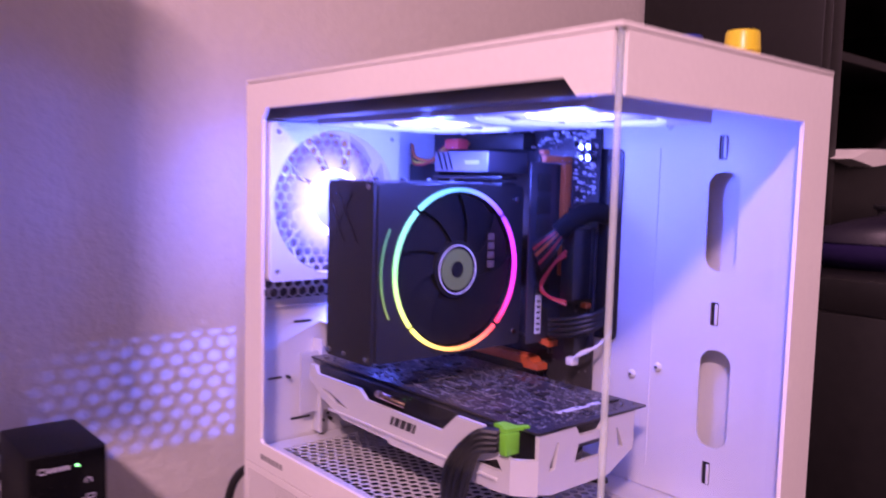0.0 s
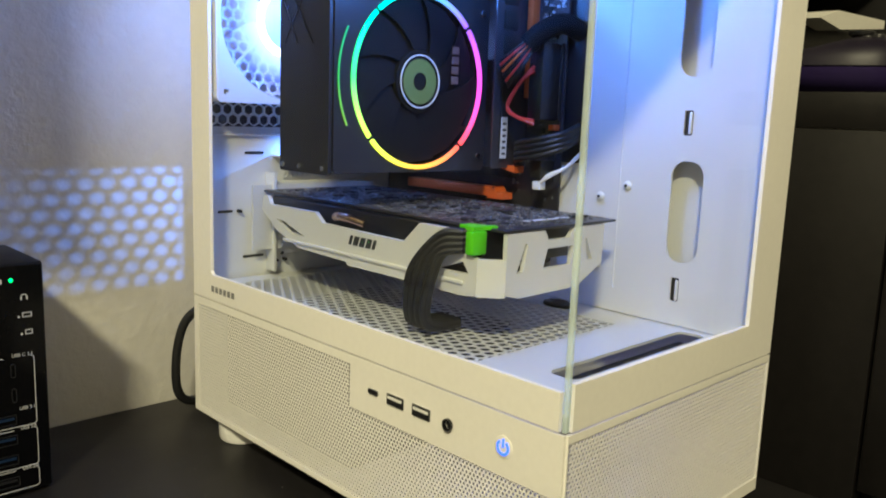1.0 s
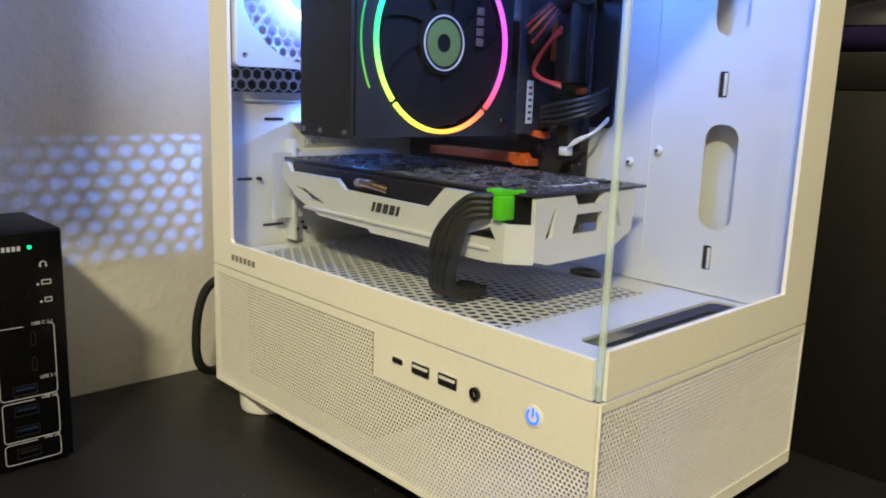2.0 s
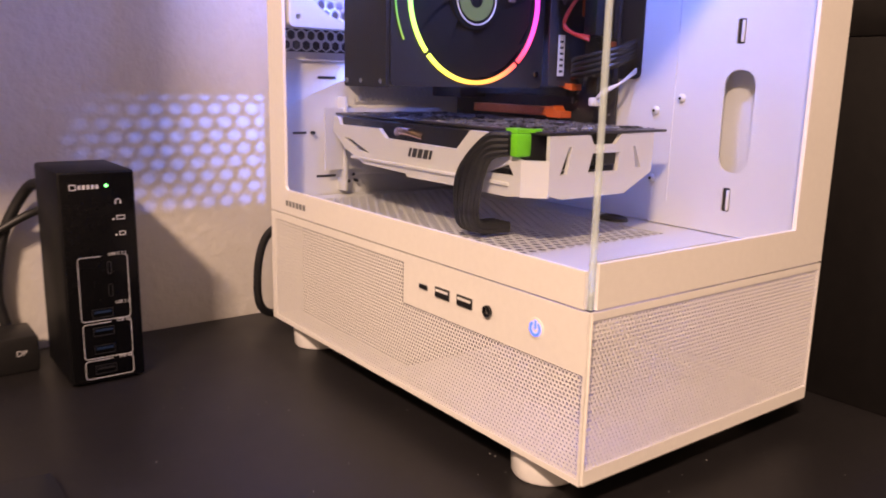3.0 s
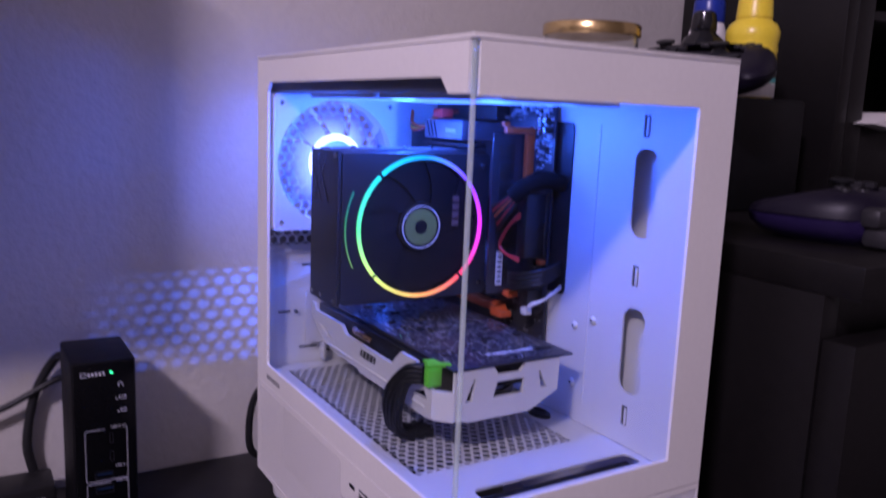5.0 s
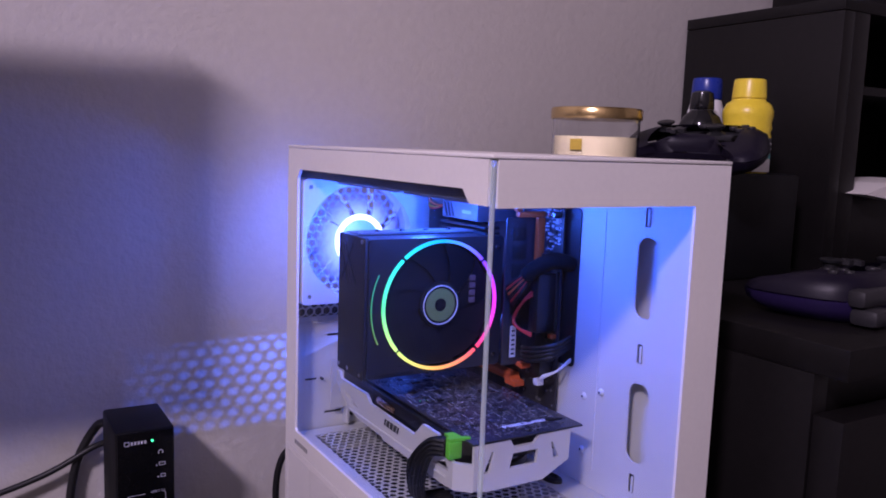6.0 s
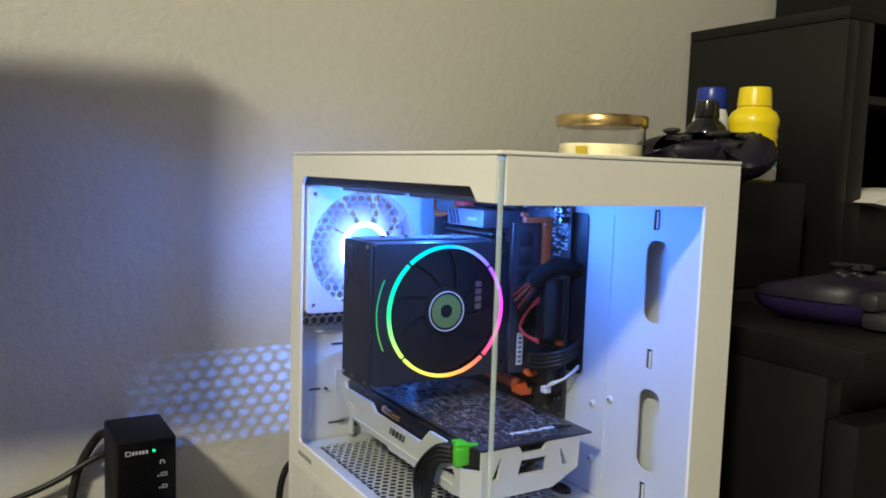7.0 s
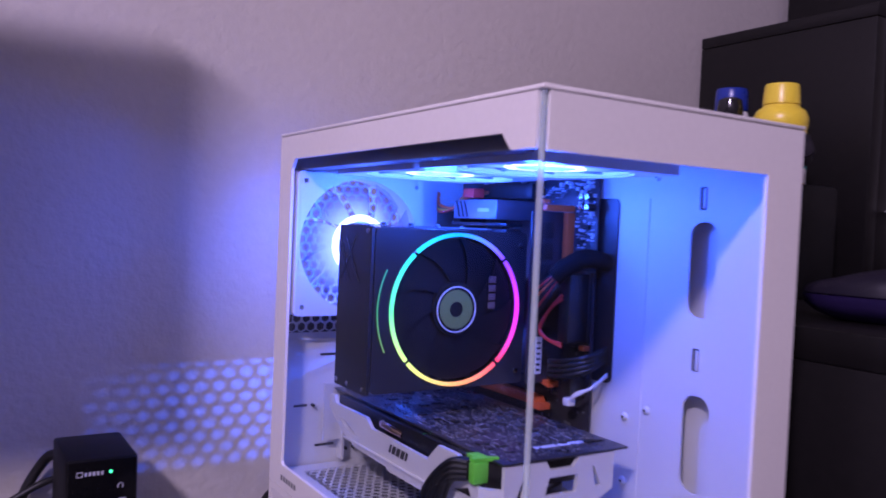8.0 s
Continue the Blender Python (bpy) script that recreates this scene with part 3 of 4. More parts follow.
def fan(name, label, group, m, glow_ring):
    """A 120 mm fan that lies in x and z and blows along y; its face is at y = 0."""
    f = thing(name, label, "fan", group)
    hole = [(0.0565 * math.cos(2 * math.pi * k / 48), 0.0565 * math.sin(2 * math.pi * k / 48)) for k in range(48)]
    screws = [rect(x - 0.002, x + 0.002, z - 0.002, z + 0.002, 0.0015, 3) for x in (-0.0525, 0.0525) for z in (-0.0525, 0.0525)]
    part("frame", bm_plate(rect(-0.06, 0.06, -0.06, 0.06, 0.004), [hole, *screws], 0.024, "y"), WHITE_PLASTIC, f, "", False)
    part("hub", bm_rod((0, 0.002, 0), (0, 0.022, 0), 0.021, sides=40, bevel=0.002), FROST, f, "milky fan hub")
    part("hub_light", bm_ring(0.0212, 0.0262, 0.001, m=pose(0, 0.0022, 0), steps=48), HUB_GLOW, f, "glowing ring of the hub")
    if glow_ring:
        part("light_ring", bm_ring(0.0535, 0.0562, 0.002, m=pose(0, 0.0015, 0), steps=64), FAN_GLOW, f, "glowing light ring")
    bm = bmesh.new()
    rows = []
    for i in range(6):
        r = 0.020 + 0.035 * i / 5
        a = radians(18 * i / 5)
        rows.append([Vector((r * math.cos(a + s), y, r * math.sin(a + s))) for s, y in ((-0.33, 0.014), (0.0, 0.008), (0.33, 0.002))])
    grid = [[bm.verts.new(v) for v in row] for row in rows]
    for p, q in zip(grid, grid[1:]):
        for k in range(2):
            bm.faces.new((p[k], p[k + 1], q[k + 1], q[k]))
    out = bmesh.ops.extrude_face_region(bm, geom=list(bm.faces))
    bmesh.ops.translate(bm, vec=(0, 0.0012, 0), verts=[g for g in out["geom"] if isinstance(g, bmesh.types.BMVert)])
    bmesh.ops.recalc_face_normals(bm, faces=bm.faces)
    first = part("blade", bm, BRIGHT_BLADE if glow_ring else LIT_BLADE, f, "clear curved blade lit from the hub")
    first.visible_shadow = False
    for k in range(1, 9):
        b = first.copy()
        scene.collection.objects.link(b)
        b.matrix_local = pose(0, 0, 0, 0, 40 * k, 0)
    for k in range(4):
        a = radians(90 * k + 45)
        part("strut", bm_rod((0.02 * math.cos(a), 0.0225, 0.02 * math.sin(a)), (0.058 * math.cos(a), 0.0225, 0.058 * math.sin(a)), 0.0012, sides=8), WHITE_PLASTIC, f)
    f.matrix_world = m
    return f


fan("rear_case_fan", "white case fan with a glowing hub on the rear grille", "", pose(0.065, 0.3185, 0.311), False)
fan("top_case_fan", "white case fan with a glowing ring under the top", "top fans", pose(0.085, 0.228, 0.3685, 90, 0, 0), True)
fan("top_case_fan", "white case fan with a glowing ring under the top", "top fans", pose(0.085, 0.1005, 0.3685, 90, 0, 0), True)

# motherboard and what is plugged into it
board = thing("motherboard", "dark motherboard with chips, slots and orange clips", "motherboard")
bx = 0.1800
rng = random.Random(5)
part("circuit_board", bm_box(bx, bx + 0.0018, 0.151, 0.338, 0.150, 0.3840, 0.0003), PCB, board)
part("port_cover", bm_box(bx - 0.030, bx - 0.0003, 0.296, 0.336, 0.20, 0.345, 0.002), BLACK_PLASTIC, board, "black port cover")
part("heat_sink", bm_box(bx - 0.014, bx - 0.0003, 0.215, 0.292, 0.356, 0.369, 0.001), CHIP, board)
bm = bmesh.new()
for k in range(150):
    y, z, s = rng.uniform(0.153, 0.21), rng.uniform(0.155, 0.37), rng.uniform(0.0006, 0.0020)
    bm_box(bx - rng.uniform(0.0006, 0.0025), bx - 0.0002, y, y + s, z, z + s * rng.uniform(0.6, 2.2), bm=bm)
part("components", bm, SOLDER, board, "small soldered parts", False)["kind"] = "stuff"
bm = bmesh.new()
for k in range(90):
    y, z, s = rng.uniform(0.153, 0.172), rng.uniform(0.318, 0.370), rng.uniform(0.0006, 0.0018)
    bm_box(bx - rng.uniform(0.001, 0.004), bx - 0.0002, y, y + s * 1.4, z, z + s * rng.uniform(0.6, 1.8), bm=bm)
for k in range(120):
    y, z, s = rng.uniform(0.155, 0.300), rng.uniform(0.357, 0.382), rng.uniform(0.0006, 0.0020)
    bm_box(bx - rng.uniform(0.001, 0.006), bx - 0.0002, y, y + s * 1.4, z, z + s * rng.uniform(0.6, 1.8), bm=bm)
part("bright_components", bm, LABEL, board, "pale pins and parts by the memory", False)["kind"] = "stuff"
bm = bmesh.new()
for k in range(26):
    y, z = rng.uniform(0.153, 0.172), rng.uniform(0.20, 0.37)
    bm_box(bx - 0.003, bx - 0.0002, y, y + rng.uniform(0.003, 0.007), z, z + rng.uniform(0.003, 0.008), bm=bm)
part("chips", bm, CHIP, board, "", False)["kind"] = "stuff"
for k in range(4):
    y, z = 0.156 + 0.0065 * (k % 2), 0.350 + 0.008 * (k // 2)
    cap = part("capacitor", bm_rod((bx - 0.008, y, z), (bx - 0.0002, y, z), 0.0028, sides=18, bevel=0.0005), CHIP, board)
    part("cap_top", bm_rod((bx - 0.0083, y, z), (bx - 0.0080, y, z), 0.0022, sides=16), STEEL, cap)
part("memory_slot", bm_box(bx - 0.008, bx - 0.0003, 0.1765, 0.1815, 0.262, 0.3455, 0.0006), ORANGE, board, "orange memory slot")
part("slot_latch", bm_box(bx - 0.029, bx - 0.0003, 0.1765, 0.1820, 0.3460, 0.3510, 0.0008), ORANGE, board, "orange slot latch")
part("slot_latch", bm_box(bx - 0.032, bx - 0.026, 0.1765, 0.1820, 0.3515, 0.3550, 0.0008), ORANGE, board, "orange slot latch")
part("card_slot", bm_box(bx - 0.011, bx - 0.0003, 0.190, 0.300, 0.2040, 0.2110, 0.0006), CHIP, board)
part("card_slot", bm_box(bx - 0.011, bx - 0.0003, 0.205, 0.300, 0.1890, 0.1960, 0.0006), ORANGE, board, "orange card slot")
part("slot_latch", bm_plate([(0.176, 0.2090), (0.192, 0.2120), (0.196, 0.2165), (0.188, 0.2170), (0.184, 0.2140), (0.176, 0.2135)], [], 0.010, "x"), ORANGE, board, "orange hooked latch").location.x = bx - 0.020
part("slot_latch", bm_plate([(0.188, 0.1885), (0.203, 0.1885), (0.204, 0.1955), (0.197, 0.1975), (0.194, 0.1935), (0.188, 0.1930)], [], 0.011, "x"), ORANGE, board, "orange hooked latch").location.x = bx - 0.018
part("small_socket", bm_box(bx - 0.006, bx - 0.0003, 0.153, 0.159, 0.2400, 0.2440, 0.0006), ORANGE, board, "orange small socket")
part("power_socket", bm_box(bx - 0.004, bx - 0.0003, 0.1525, 0.1665, 0.246, 0.300, 0.0008), CHIP, board)
for k in range(2):
    ram = thing("memory_module", "black memory module with chips and a pale label" if not k else "black memory module behind its neighbour", "memory", "memory modules")
    y = 0.1832 + 0.0085 * k
    x0 = bx - (0.0375 if not k else 0.0270)
    part("memory_board", bm_box(x0, bx - 0.0003, y, y + 0.0014, 0.2120, 0.3455, 0.0002), PCB, ram)
    for j in range(7):
        part("memory_chip", bm_box(x0 + 0.007, x0 + 0.021, y - 0.0011, y - 0.0001, 0.226 + 0.0165 * j, 0.2385 + 0.0165 * j, 0.0002), CHIP, ram)
    if not k:
        part("label", bm_box(x0 + 0.0075, x0 + 0.0140, y - 0.0015, y - 0.0012, 0.2190, 0.2480), LABEL, ram, "pale printed label")
        for j in range(6):
            part("label_print", bm_box(x0 + 0.0090, x0 + 0.0125, y - 0.0018, y - 0.0016, 0.2215 + 0.0042 * j, 0.2232 + 0.0042 * j), PRINT_DARK, ram)
for k in range(3):
    part("sink_slot", bm_plate([(0.262 + 0.006 * k, 0.3395), (0.2635 + 0.006 * k, 0.3395), (0.2690 + 0.006 * k, 0.3530), (0.2675 + 0.006 * k, 0.3530)], [], 0.0006, "x"), BLACK_STEEL, board).location.x = bx - 0.0447
for k in range(2):
    part("sink_rail", bm_box(bx - 0.046, bx - 0.030, 0.205, 0.285, 0.3325 - 0.005 * k, 0.3350 - 0.005 * k, 0.0005), BLACK_STEEL, board)
part("sink_print", bm_box(bx - 0.0444, bx - 0.0441, 0.232, 0.248, 0.3440, 0.3470), PRINT_PALE, board)
part("top_heat_sink", bm_box(bx - 0.0440, bx - 0.0003, 0.222, 0.285, 0.338, 0.354, 0.001), RAM_GREY, board, "dark heat spreader with worn print")

# processor cooler
cooler = thing("cpu_cooler", "black tower cooler with a rainbow ring fan", "cooler")
cx0, cx1, cz0, cz1 = 0.0125, 0.150, 0.2090, 0.3290
bm = bmesh.new()
for k in range(46):
    z = cz0 + 0.003 + (cz1 - cz0 - 0.006) * k / 45
    bm_box(cx0 + 0.003, cx1 - 0.006, 0.2245, 0.2490, z, z + 0.0007, bm=bm)
part("fins", bm, COOLER_BLACK, cooler, "stack of thin black fins", False)
part("side_cover", bm_plate(rect(0.1975, 0.2500, cz0, cz1, 0.002), [], 0.0025, "x"), COOLER_BLACK, cooler).location.x = cx0
part("top_plate", bm_plate(rect(cx0 + 0.003, cx1 - 0.004, 0.2240, 0.2495, 0.002), [], 0.0012, "z"), COOLER_BLACK, cooler).location.z = cz1 - 0.0016
# Teeth paler than the fins: the fans' light on top is in their colour.
for k in range(40):
    x = cx0 + 0.006 + 0.0031 * k
    part("fin_tooth", bm_box(x, x + 0.0014, 0.2250, 0.2485, cz1, cz1 + 0.0011), LIT_FIN, cooler)
for k in range(4):
    part("heat_pipe", bm_rod((cx0 + 0.030 + 0.024 * k, 0.237, cz1 - 0.0005), (cx0 + 0.030 + 0.024 * k, 0.237, cz1 + 0.003), 0.003, 0.002, 16, 0.0008), COOLER_BLACK, cooler)
for ya, yb in ((0.2130, 0.2370), (0.2440, 0.2200), (0.2290, 0.2480)):
    part("side_groove", bm_plate([(ya, 0.288), (ya + 0.0014, 0.288), (yb + 0.0014, 0.3215), (yb, 0.3215)], [], 0.0005, "x"), BLACK_GLOSS, cooler).location.x = cx0 - 0.0006
for y, z in ((0.2030, 0.3255), (0.2030, 0.213), (0.2275, 0.213), (0.2465, 0.213)):
    part("screw", bm_rod((cx0 - 0.001, y, z), (cx0 + 0.001, y, z), 0.0018, sides=14, bevel=0.0003), STEEL, cooler)
part("base_block", bm_box(bx - 0.030, bx - 0.0003, 0.216, 0.256, 0.250, 0.290, 0.001), STEEL, cooler)
cf = Vector((0.0855, 0.1965, 0.2690))
disc = [(cf.x + 0.0575 * math.cos(2 * math.pi * k / 64), cf.z + 0.0575 * math.sin(2 * math.pi * k / 64)) for k in range(64)]
part("fan_frame", bm_plate(rect(cx0 + 0.003, cx1 - 0.001, cz0 + 0.001, cz1 - 0.001, 0.004), [disc], 0.0255, "y"), COOLER_BLACK, cooler, "square black fan frame", False).location.y = cf.y
for k in range(4):
    a = 42 + 90 * k
    ring = part("light_ring", bm_ring(0.0545, 0.0572, 0.0020, a + 1.5, a + 88.5, 40), RAINBOW, cooler, "rainbow light ring segment")
    ring.location = cf + Vector((0, -0.0012, 0))
part("hub", bm_rod((cf.x, cf.y + 0.001, cf.z), (cf.x, cf.y + 0.020, cf.z), 0.0205, sides=48, bevel=0.001), MATT_BLACK, cooler)
part("hub_rim", bm_ring(0.0165, 0.0174, 0.0006, m=Matrix.Translation(cf + Vector((0, 0.0001, 0))), steps=64), LABEL, cooler, "thin silver rim")
part("hub_sticker", bm_ring(0.0058, 0.0145, 0.0004, m=Matrix.Translation(cf + Vector((0, 0.0006, 0))), steps=48), GREEN_HUB, cooler, "olive ring sticker")
bm = bmesh.new()
rows = []
for i in range(6):
    r, a = 0.020 + 0.0335 * i / 5, radians(24 * i / 5)
    rows.append([bm.verts.new((r * math.cos(a + s), y, r * math.sin(a + s))) for s, y in ((-0.42, 0.0058), (0.0, 0.0040), (0.42, 0.0022))])
for p, q in zip(rows, rows[1:]):
    for k in range(2):
        bm.faces.new((p[k], p[k + 1], q[k + 1], q[k]))
out = bmesh.ops.extrude_face_region(bm, geom=list(bm.faces))
bmesh.ops.translate(bm, vec=(0, 0.0012, 0), verts=[g for g in out["geom"] if isinstance(g, bmesh.types.BMVert)])
bmesh.ops.recalc_face_normals(bm, faces=bm.faces)
blade = part("blade", bm, MATT_BLACK, cooler, "black fan blade")
blade.location = cf
for k in range(1, 9):
    b = blade.copy()
    scene.collection.objects.link(b)
    b.matrix_local = Matrix.Translation(cf) @ pose(0, 0, 0, 0, 40 * k, 0)
side_arc = part("side_light", bm_ring(0.0668, 0.0676, 0.0010, 154, 206, 30), RAINBOW_DIM, cooler, "thin light arc at the fan's edge")
side_arc.location = cf + Vector((0, -0.0011, 0))
# Row of bars added as a painted reflection; no lamp sits here.
for k in range(4):
    part("reflection_bar", bm_box(cf.x + 0.0288, cf.x + 0.0352, cf.y + 0.0004, cf.y + 0.0012, cf.z + 0.0066 * k, cf.z + 0.0050 + 0.0066 * k, 0.0003), REFLECTION_GLOW, cooler, "short glowing bar painted in as a reflection")
for z in (0.318, 0.220):
    part("clip_screw", bm_rod((cx1 - 0.008, cf.y - 0.0015, z), (cx1 - 0.008, cf.y + 0.001, z), 0.0022, sides=14, bevel=0.0004), STEEL, cooler)

# graphics card
card = thing("graphics_card", "white shrouded graphics card with a bare dark circuit board", "graphics card")
part("circuit_board", bm_box(0.0520, 0.1570, 0.0860, 0.3330, 0.1850, 0.1866, 0.0002), PCB, card)
bm = bmesh.new()
for k in range(1300):
    x, y, s = 0.055 + 0.0016 * rng.randrange(62), 0.090 + 0.0024 * rng.randrange(98), rng.uniform(0.0004, 0.0011)
    bm_box(x, x + s * rng.uniform(0.7, 2.5), y, y + s * rng.uniform(0.7, 2.0), 0.1866, 0.1866 + rng.uniform(0.0004, 0.0010), bm=bm)
part("components", bm, SOLDER, card, "rows of small soldered parts", False)["kind"] = "stuff"
bm = bmesh.new()
for k in range(60):
    x, y = rng.uniform(0.058, 0.145), rng.uniform(0.10, 0.32)
    bm_box(x, x + rng.uniform(0.002, 0.008), y, y + rng.uniform(0.002, 0.006), 0.1866, 0.1866 + rng.uniform(0.0006, 0.0014), bm=bm)
part("chips", bm, CHIP, card, "", False)["kind"] = "stuff"
bm = bmesh.new()
for k in range(170):
    x, y, n = rng.uniform(0.055, 0.150), rng.uniform(0.092, 0.320), rng.uniform(0.004, 0.014)
    w, d = (n * 0.6, 0.00035) if k % 2 else (0.00035, n)
    bm_box(x, min(x + w, 0.1565), y, min(y + d, 0.332), 0.18655, 0.18672, bm=bm)
part("traces", bm, LABEL, card, "thin pale printed lines", False)["kind"] = "stuff"
part("barcode_label", bm_box(0.093, 0.1350, 0.1050, 0.1095, 0.1867, 0.1870), LABEL, card, "pale narrow sticker")
side = [(0.3180, 0.1845), (0.3120, 0.1845), (0.3080, 0.1785), (0.2520, 0.1790), (0.2430, 0.1725), (0.1600, 0.1715), (0.1460, 0.1845), (0.1220, 0.1845), (0.1200, 0.1735), (0.1060, 0.1715), (0.0980, 0.1700), (0.0980, 0.1490), (0.1100, 0.1475), (0.1700, 0.1480), (0.2150, 0.1478), (0.2170, 0.1500), (0.2720, 0.1512), (0.3000, 0.1605), (0.3200, 0.1735)]
holes = [[(0.3020, 0.1690), (0.2900, 0.1680), (0.2640, 0.1600), (0.2840, 0.1610)], [(0.1300, 0.1600), (0.1040, 0.1605), (0.1090, 0.1672)]]
part("shroud_side", bm_plate(side, holes, 0.0030, "x"), WHITE_PLASTIC, card, "angular white shroud with cut-outs", False).location.x = 0.0420
part("shroud_ridge", bm_box(0.0405, 0.0421, 0.1080, 0.2900, 0.1540, 0.1562, 0.0006), WHITE_PLASTIC, card)
part("shroud_corner", bm_plate([(0.0420, 0.0978), (0.0530, 0.0865), (0.0560, 0.0880), (0.0450, 0.0990)], [], 0.0215, "z"), WHITE_PLASTIC, card, "", False).location.z = 0.1485
front = [(0.0532, 0.1845), (0.0860, 0.1845), (0.0900, 0.1785), (0.1090, 0.1785), (0.1140, 0.1845), (0.1450, 0.1845), (0.1440, 0.1600), (0.1190, 0.1475), (0.0650, 0.1470), (0.0532, 0.1500)]
holes = [[(0.0855, 0.1620), (0.1120, 0.1620), (0.1130, 0.1735), (0.0890, 0.1735)], [(0.0620, 0.1615), (0.0680, 0.1620), (0.0710, 0.1780), (0.0690, 0.1780)], [(0.1285, 0.1630), (0.1340, 0.1630), (0.1270, 0.1770), (0.1255, 0.1770)]]
part("shroud_front", bm_plate(front, holes, 0.0030, "y"), WHITE_PLASTIC, card, "angular white shroud end with cut-outs", False).location.y = 0.0862
part("shroud_underside", bm_plate([(0.0460, 0.0995), (0.0560, 0.0900), (0.1250, 0.0900), (0.1350, 0.260), (0.0460, 0.260)], [[(0.090 + 0.036 * math.cos(2 * math.pi * k / 40), c + 0.036 * math.sin(2 * math.pi * k / 40)) for k in range(40)] for c in (0.135, 0.215)], 0.003, "z"), WHITE_PLASTIC, card, "", False).location.z = 0.1510
part("heat_sink", bm_box(0.0480, 0.140, 0.0990, 0.3150, 0.1640, 0.1840, 0.001), BLACK_STEEL, card, "dark finned heat sink")
part("heat_pipe", bm_tube([(0.0490, 0.238, 0.177), (0.0455, 0.230, 0.1785), (0.0450, 0.216, 0.1785), (0.0490, 0.206, 0.176)], 0.0028, 12), COPPER, card, "bent shiny heat pipe")
part("bracket", bm_box(0.0430, 0.1600, 0.3345, 0.3360, 0.140, 0.190), WHITE_STEEL, card)
part("power_socket", bm_box(0.0478, 0.0600, 0.0992, 0.1235, 0.1690, 0.1843, 0.0006), CHIP, card)
for k, (y, w) in enumerate(((0.2140, 0.0028), (0.2095, 0.0050), (0.2030, 0.0050), (0.1965, 0.0050), (0.1900, 0.0028))):
    part("mark", bm_plate([(y, 0.1622), (y - w, 0.1622), (y - w - 0.0022, 0.1684), (y - 0.0022, 0.1684)], [], 0.0004, "x"), PRINT_DARK, card).location.x = 0.0417
for k in range(2):
    part("fan_rim", bm_ring(0.036, 0.040, 0.006, m=pose(0.090, (0.135, 0.215)[k], 0.1562, 90, 0, 0), steps=40), BLACK_PLASTIC, card)

# power lead of the card, with its lime plug
lead = thing("power_lead", "black ribbon of wires with a lime green plug on the card", "cable")
part("plug", bm_box(0.0385, 0.0500, 0.0985, 0.1045, 0.1720, 0.1855, 0.0010), LIME, lead, "lime green plug")
part("plug_latch", bm_plate([(0.0395, 0.0995), (0.0480, 0.0990), (0.0560, 0.0965), (0.0570, 0.0995), (0.0510, 0.1020), (0.0505, 0.1120), (0.0430, 0.1135), (0.0425, 0.1050), (0.0390, 0.1045)], [], 0.0022, "z"), LIME, lead, "lime green latch", False).location.z = 0.1858
for k in range(8):
    a, b = k % 4, k // 4
    pts = [(0.0400 + 0.0042 * b, 0.1070, 0.1840 - 0.0032 * a), (0.0320 + 0.0042 * b, 0.1180, 0.1820 - 0.0036 * a), (0.0250 + 0.0034 * b + 0.001 * a, 0.1330 - 0.0040 * a, 0.1620 - 0.0010 * a), (0.0300 + 0.0034 * b, 0.1420 - 0.0046 * a, 0.1380), (0.0400 + 0.0020 * b, 0.1470 - 0.0048 * a, 0.1240 + 0.0025 * b), (0.0640, 0.1460 - 0.0048 * a, 0.1222 + 0.0028 * b)]
    part("wire", bm_tube(pts, 0.0023, 8), CABLE, lead)

# loose leads beside the memory
main_lead = thing("main_power_lead", "braided main power lead with orange and black wires", "cable")
for k in range(9):
    o = 0.0021 * k
    mat = (CABLE, RED_WIRE, CABLE, ORANGE, CABLE, CABLE, RED_WIRE, CABLE, CABLE)[k]
    part("wire", bm_tube([(0.1400 + 0.0006 * k, 0.1775 - 0.3 * o, 0.2850 - o), (0.1440, 0.1680 - 0.4 * o, 0.2930 - 0.8 * o), (0.1500, 0.1560 - 0.1 * o, 0.3025 - 0.4 * o)], 0.0011, 7), mat, main_lead)
part("sleeve", bm_tube([(0.1470, 0.1590, 0.2960), (0.1530, 0.1520, 0.3050), (0.1660, 0.1450, 0.3115), (0.1848, 0.1440, 0.3080)], 0.0070, 16), SLEEVE, main_lead, "dark braided sleeve")
part("plug", bm_box(0.1560, 0.1755, 0.1520, 0.1640, 0.2470, 0.2990, 0.001), BLACK_PLASTIC, main_lead, "long black plug")
red = thing("red_lead", "thin red wires looping beside the memory", "cable")
for k in range(2):
    part("wire", bm_tube([(0.1545, 0.1580, 0.2830 - 0.003 * k), (0.1500, 0.1660, 0.2720), (0.1480, 0.1750, 0.2570 - 0.002 * k), (0.1490, 0.1680, 0.2490), (0.1545, 0.1560, 0.2460 - 0.002 * k)], 0.0013, 8), RED_WIRE, red)
black = thing("black_lead_bundle", "bundle of black wires above the card", "cable")
for k in range(4):
    part("wire", bm_tube([(0.1700, 0.1800, 0.2260 - 0.0036 * k), (0.1580, 0.1730, 0.2300 - 0.0036 * k), (0.1560, 0.1560, 0.2330 - 0.0038 * k), (0.1660, 0.1400, 0.2380 - 0.0034 * k), (0.1848, 0.1400, 0.2440 - 0.003 * k)], 0.0022, 9), CABLE, black)
pale = thing("white_lead", "white wires and plug at the board's corner", "cable")
part("plug", bm_box(0.1620, 0.1695, 0.1545, 0.1610, 0.1985, 0.2045, 0.0008), WHITE_PLASTIC, pale)
part("pin_block", bm_box(0.1650, 0.1795, 0.1560, 0.1660, 0.2065, 0.2190, 0.0006), CHIP, pale, "black pin block")
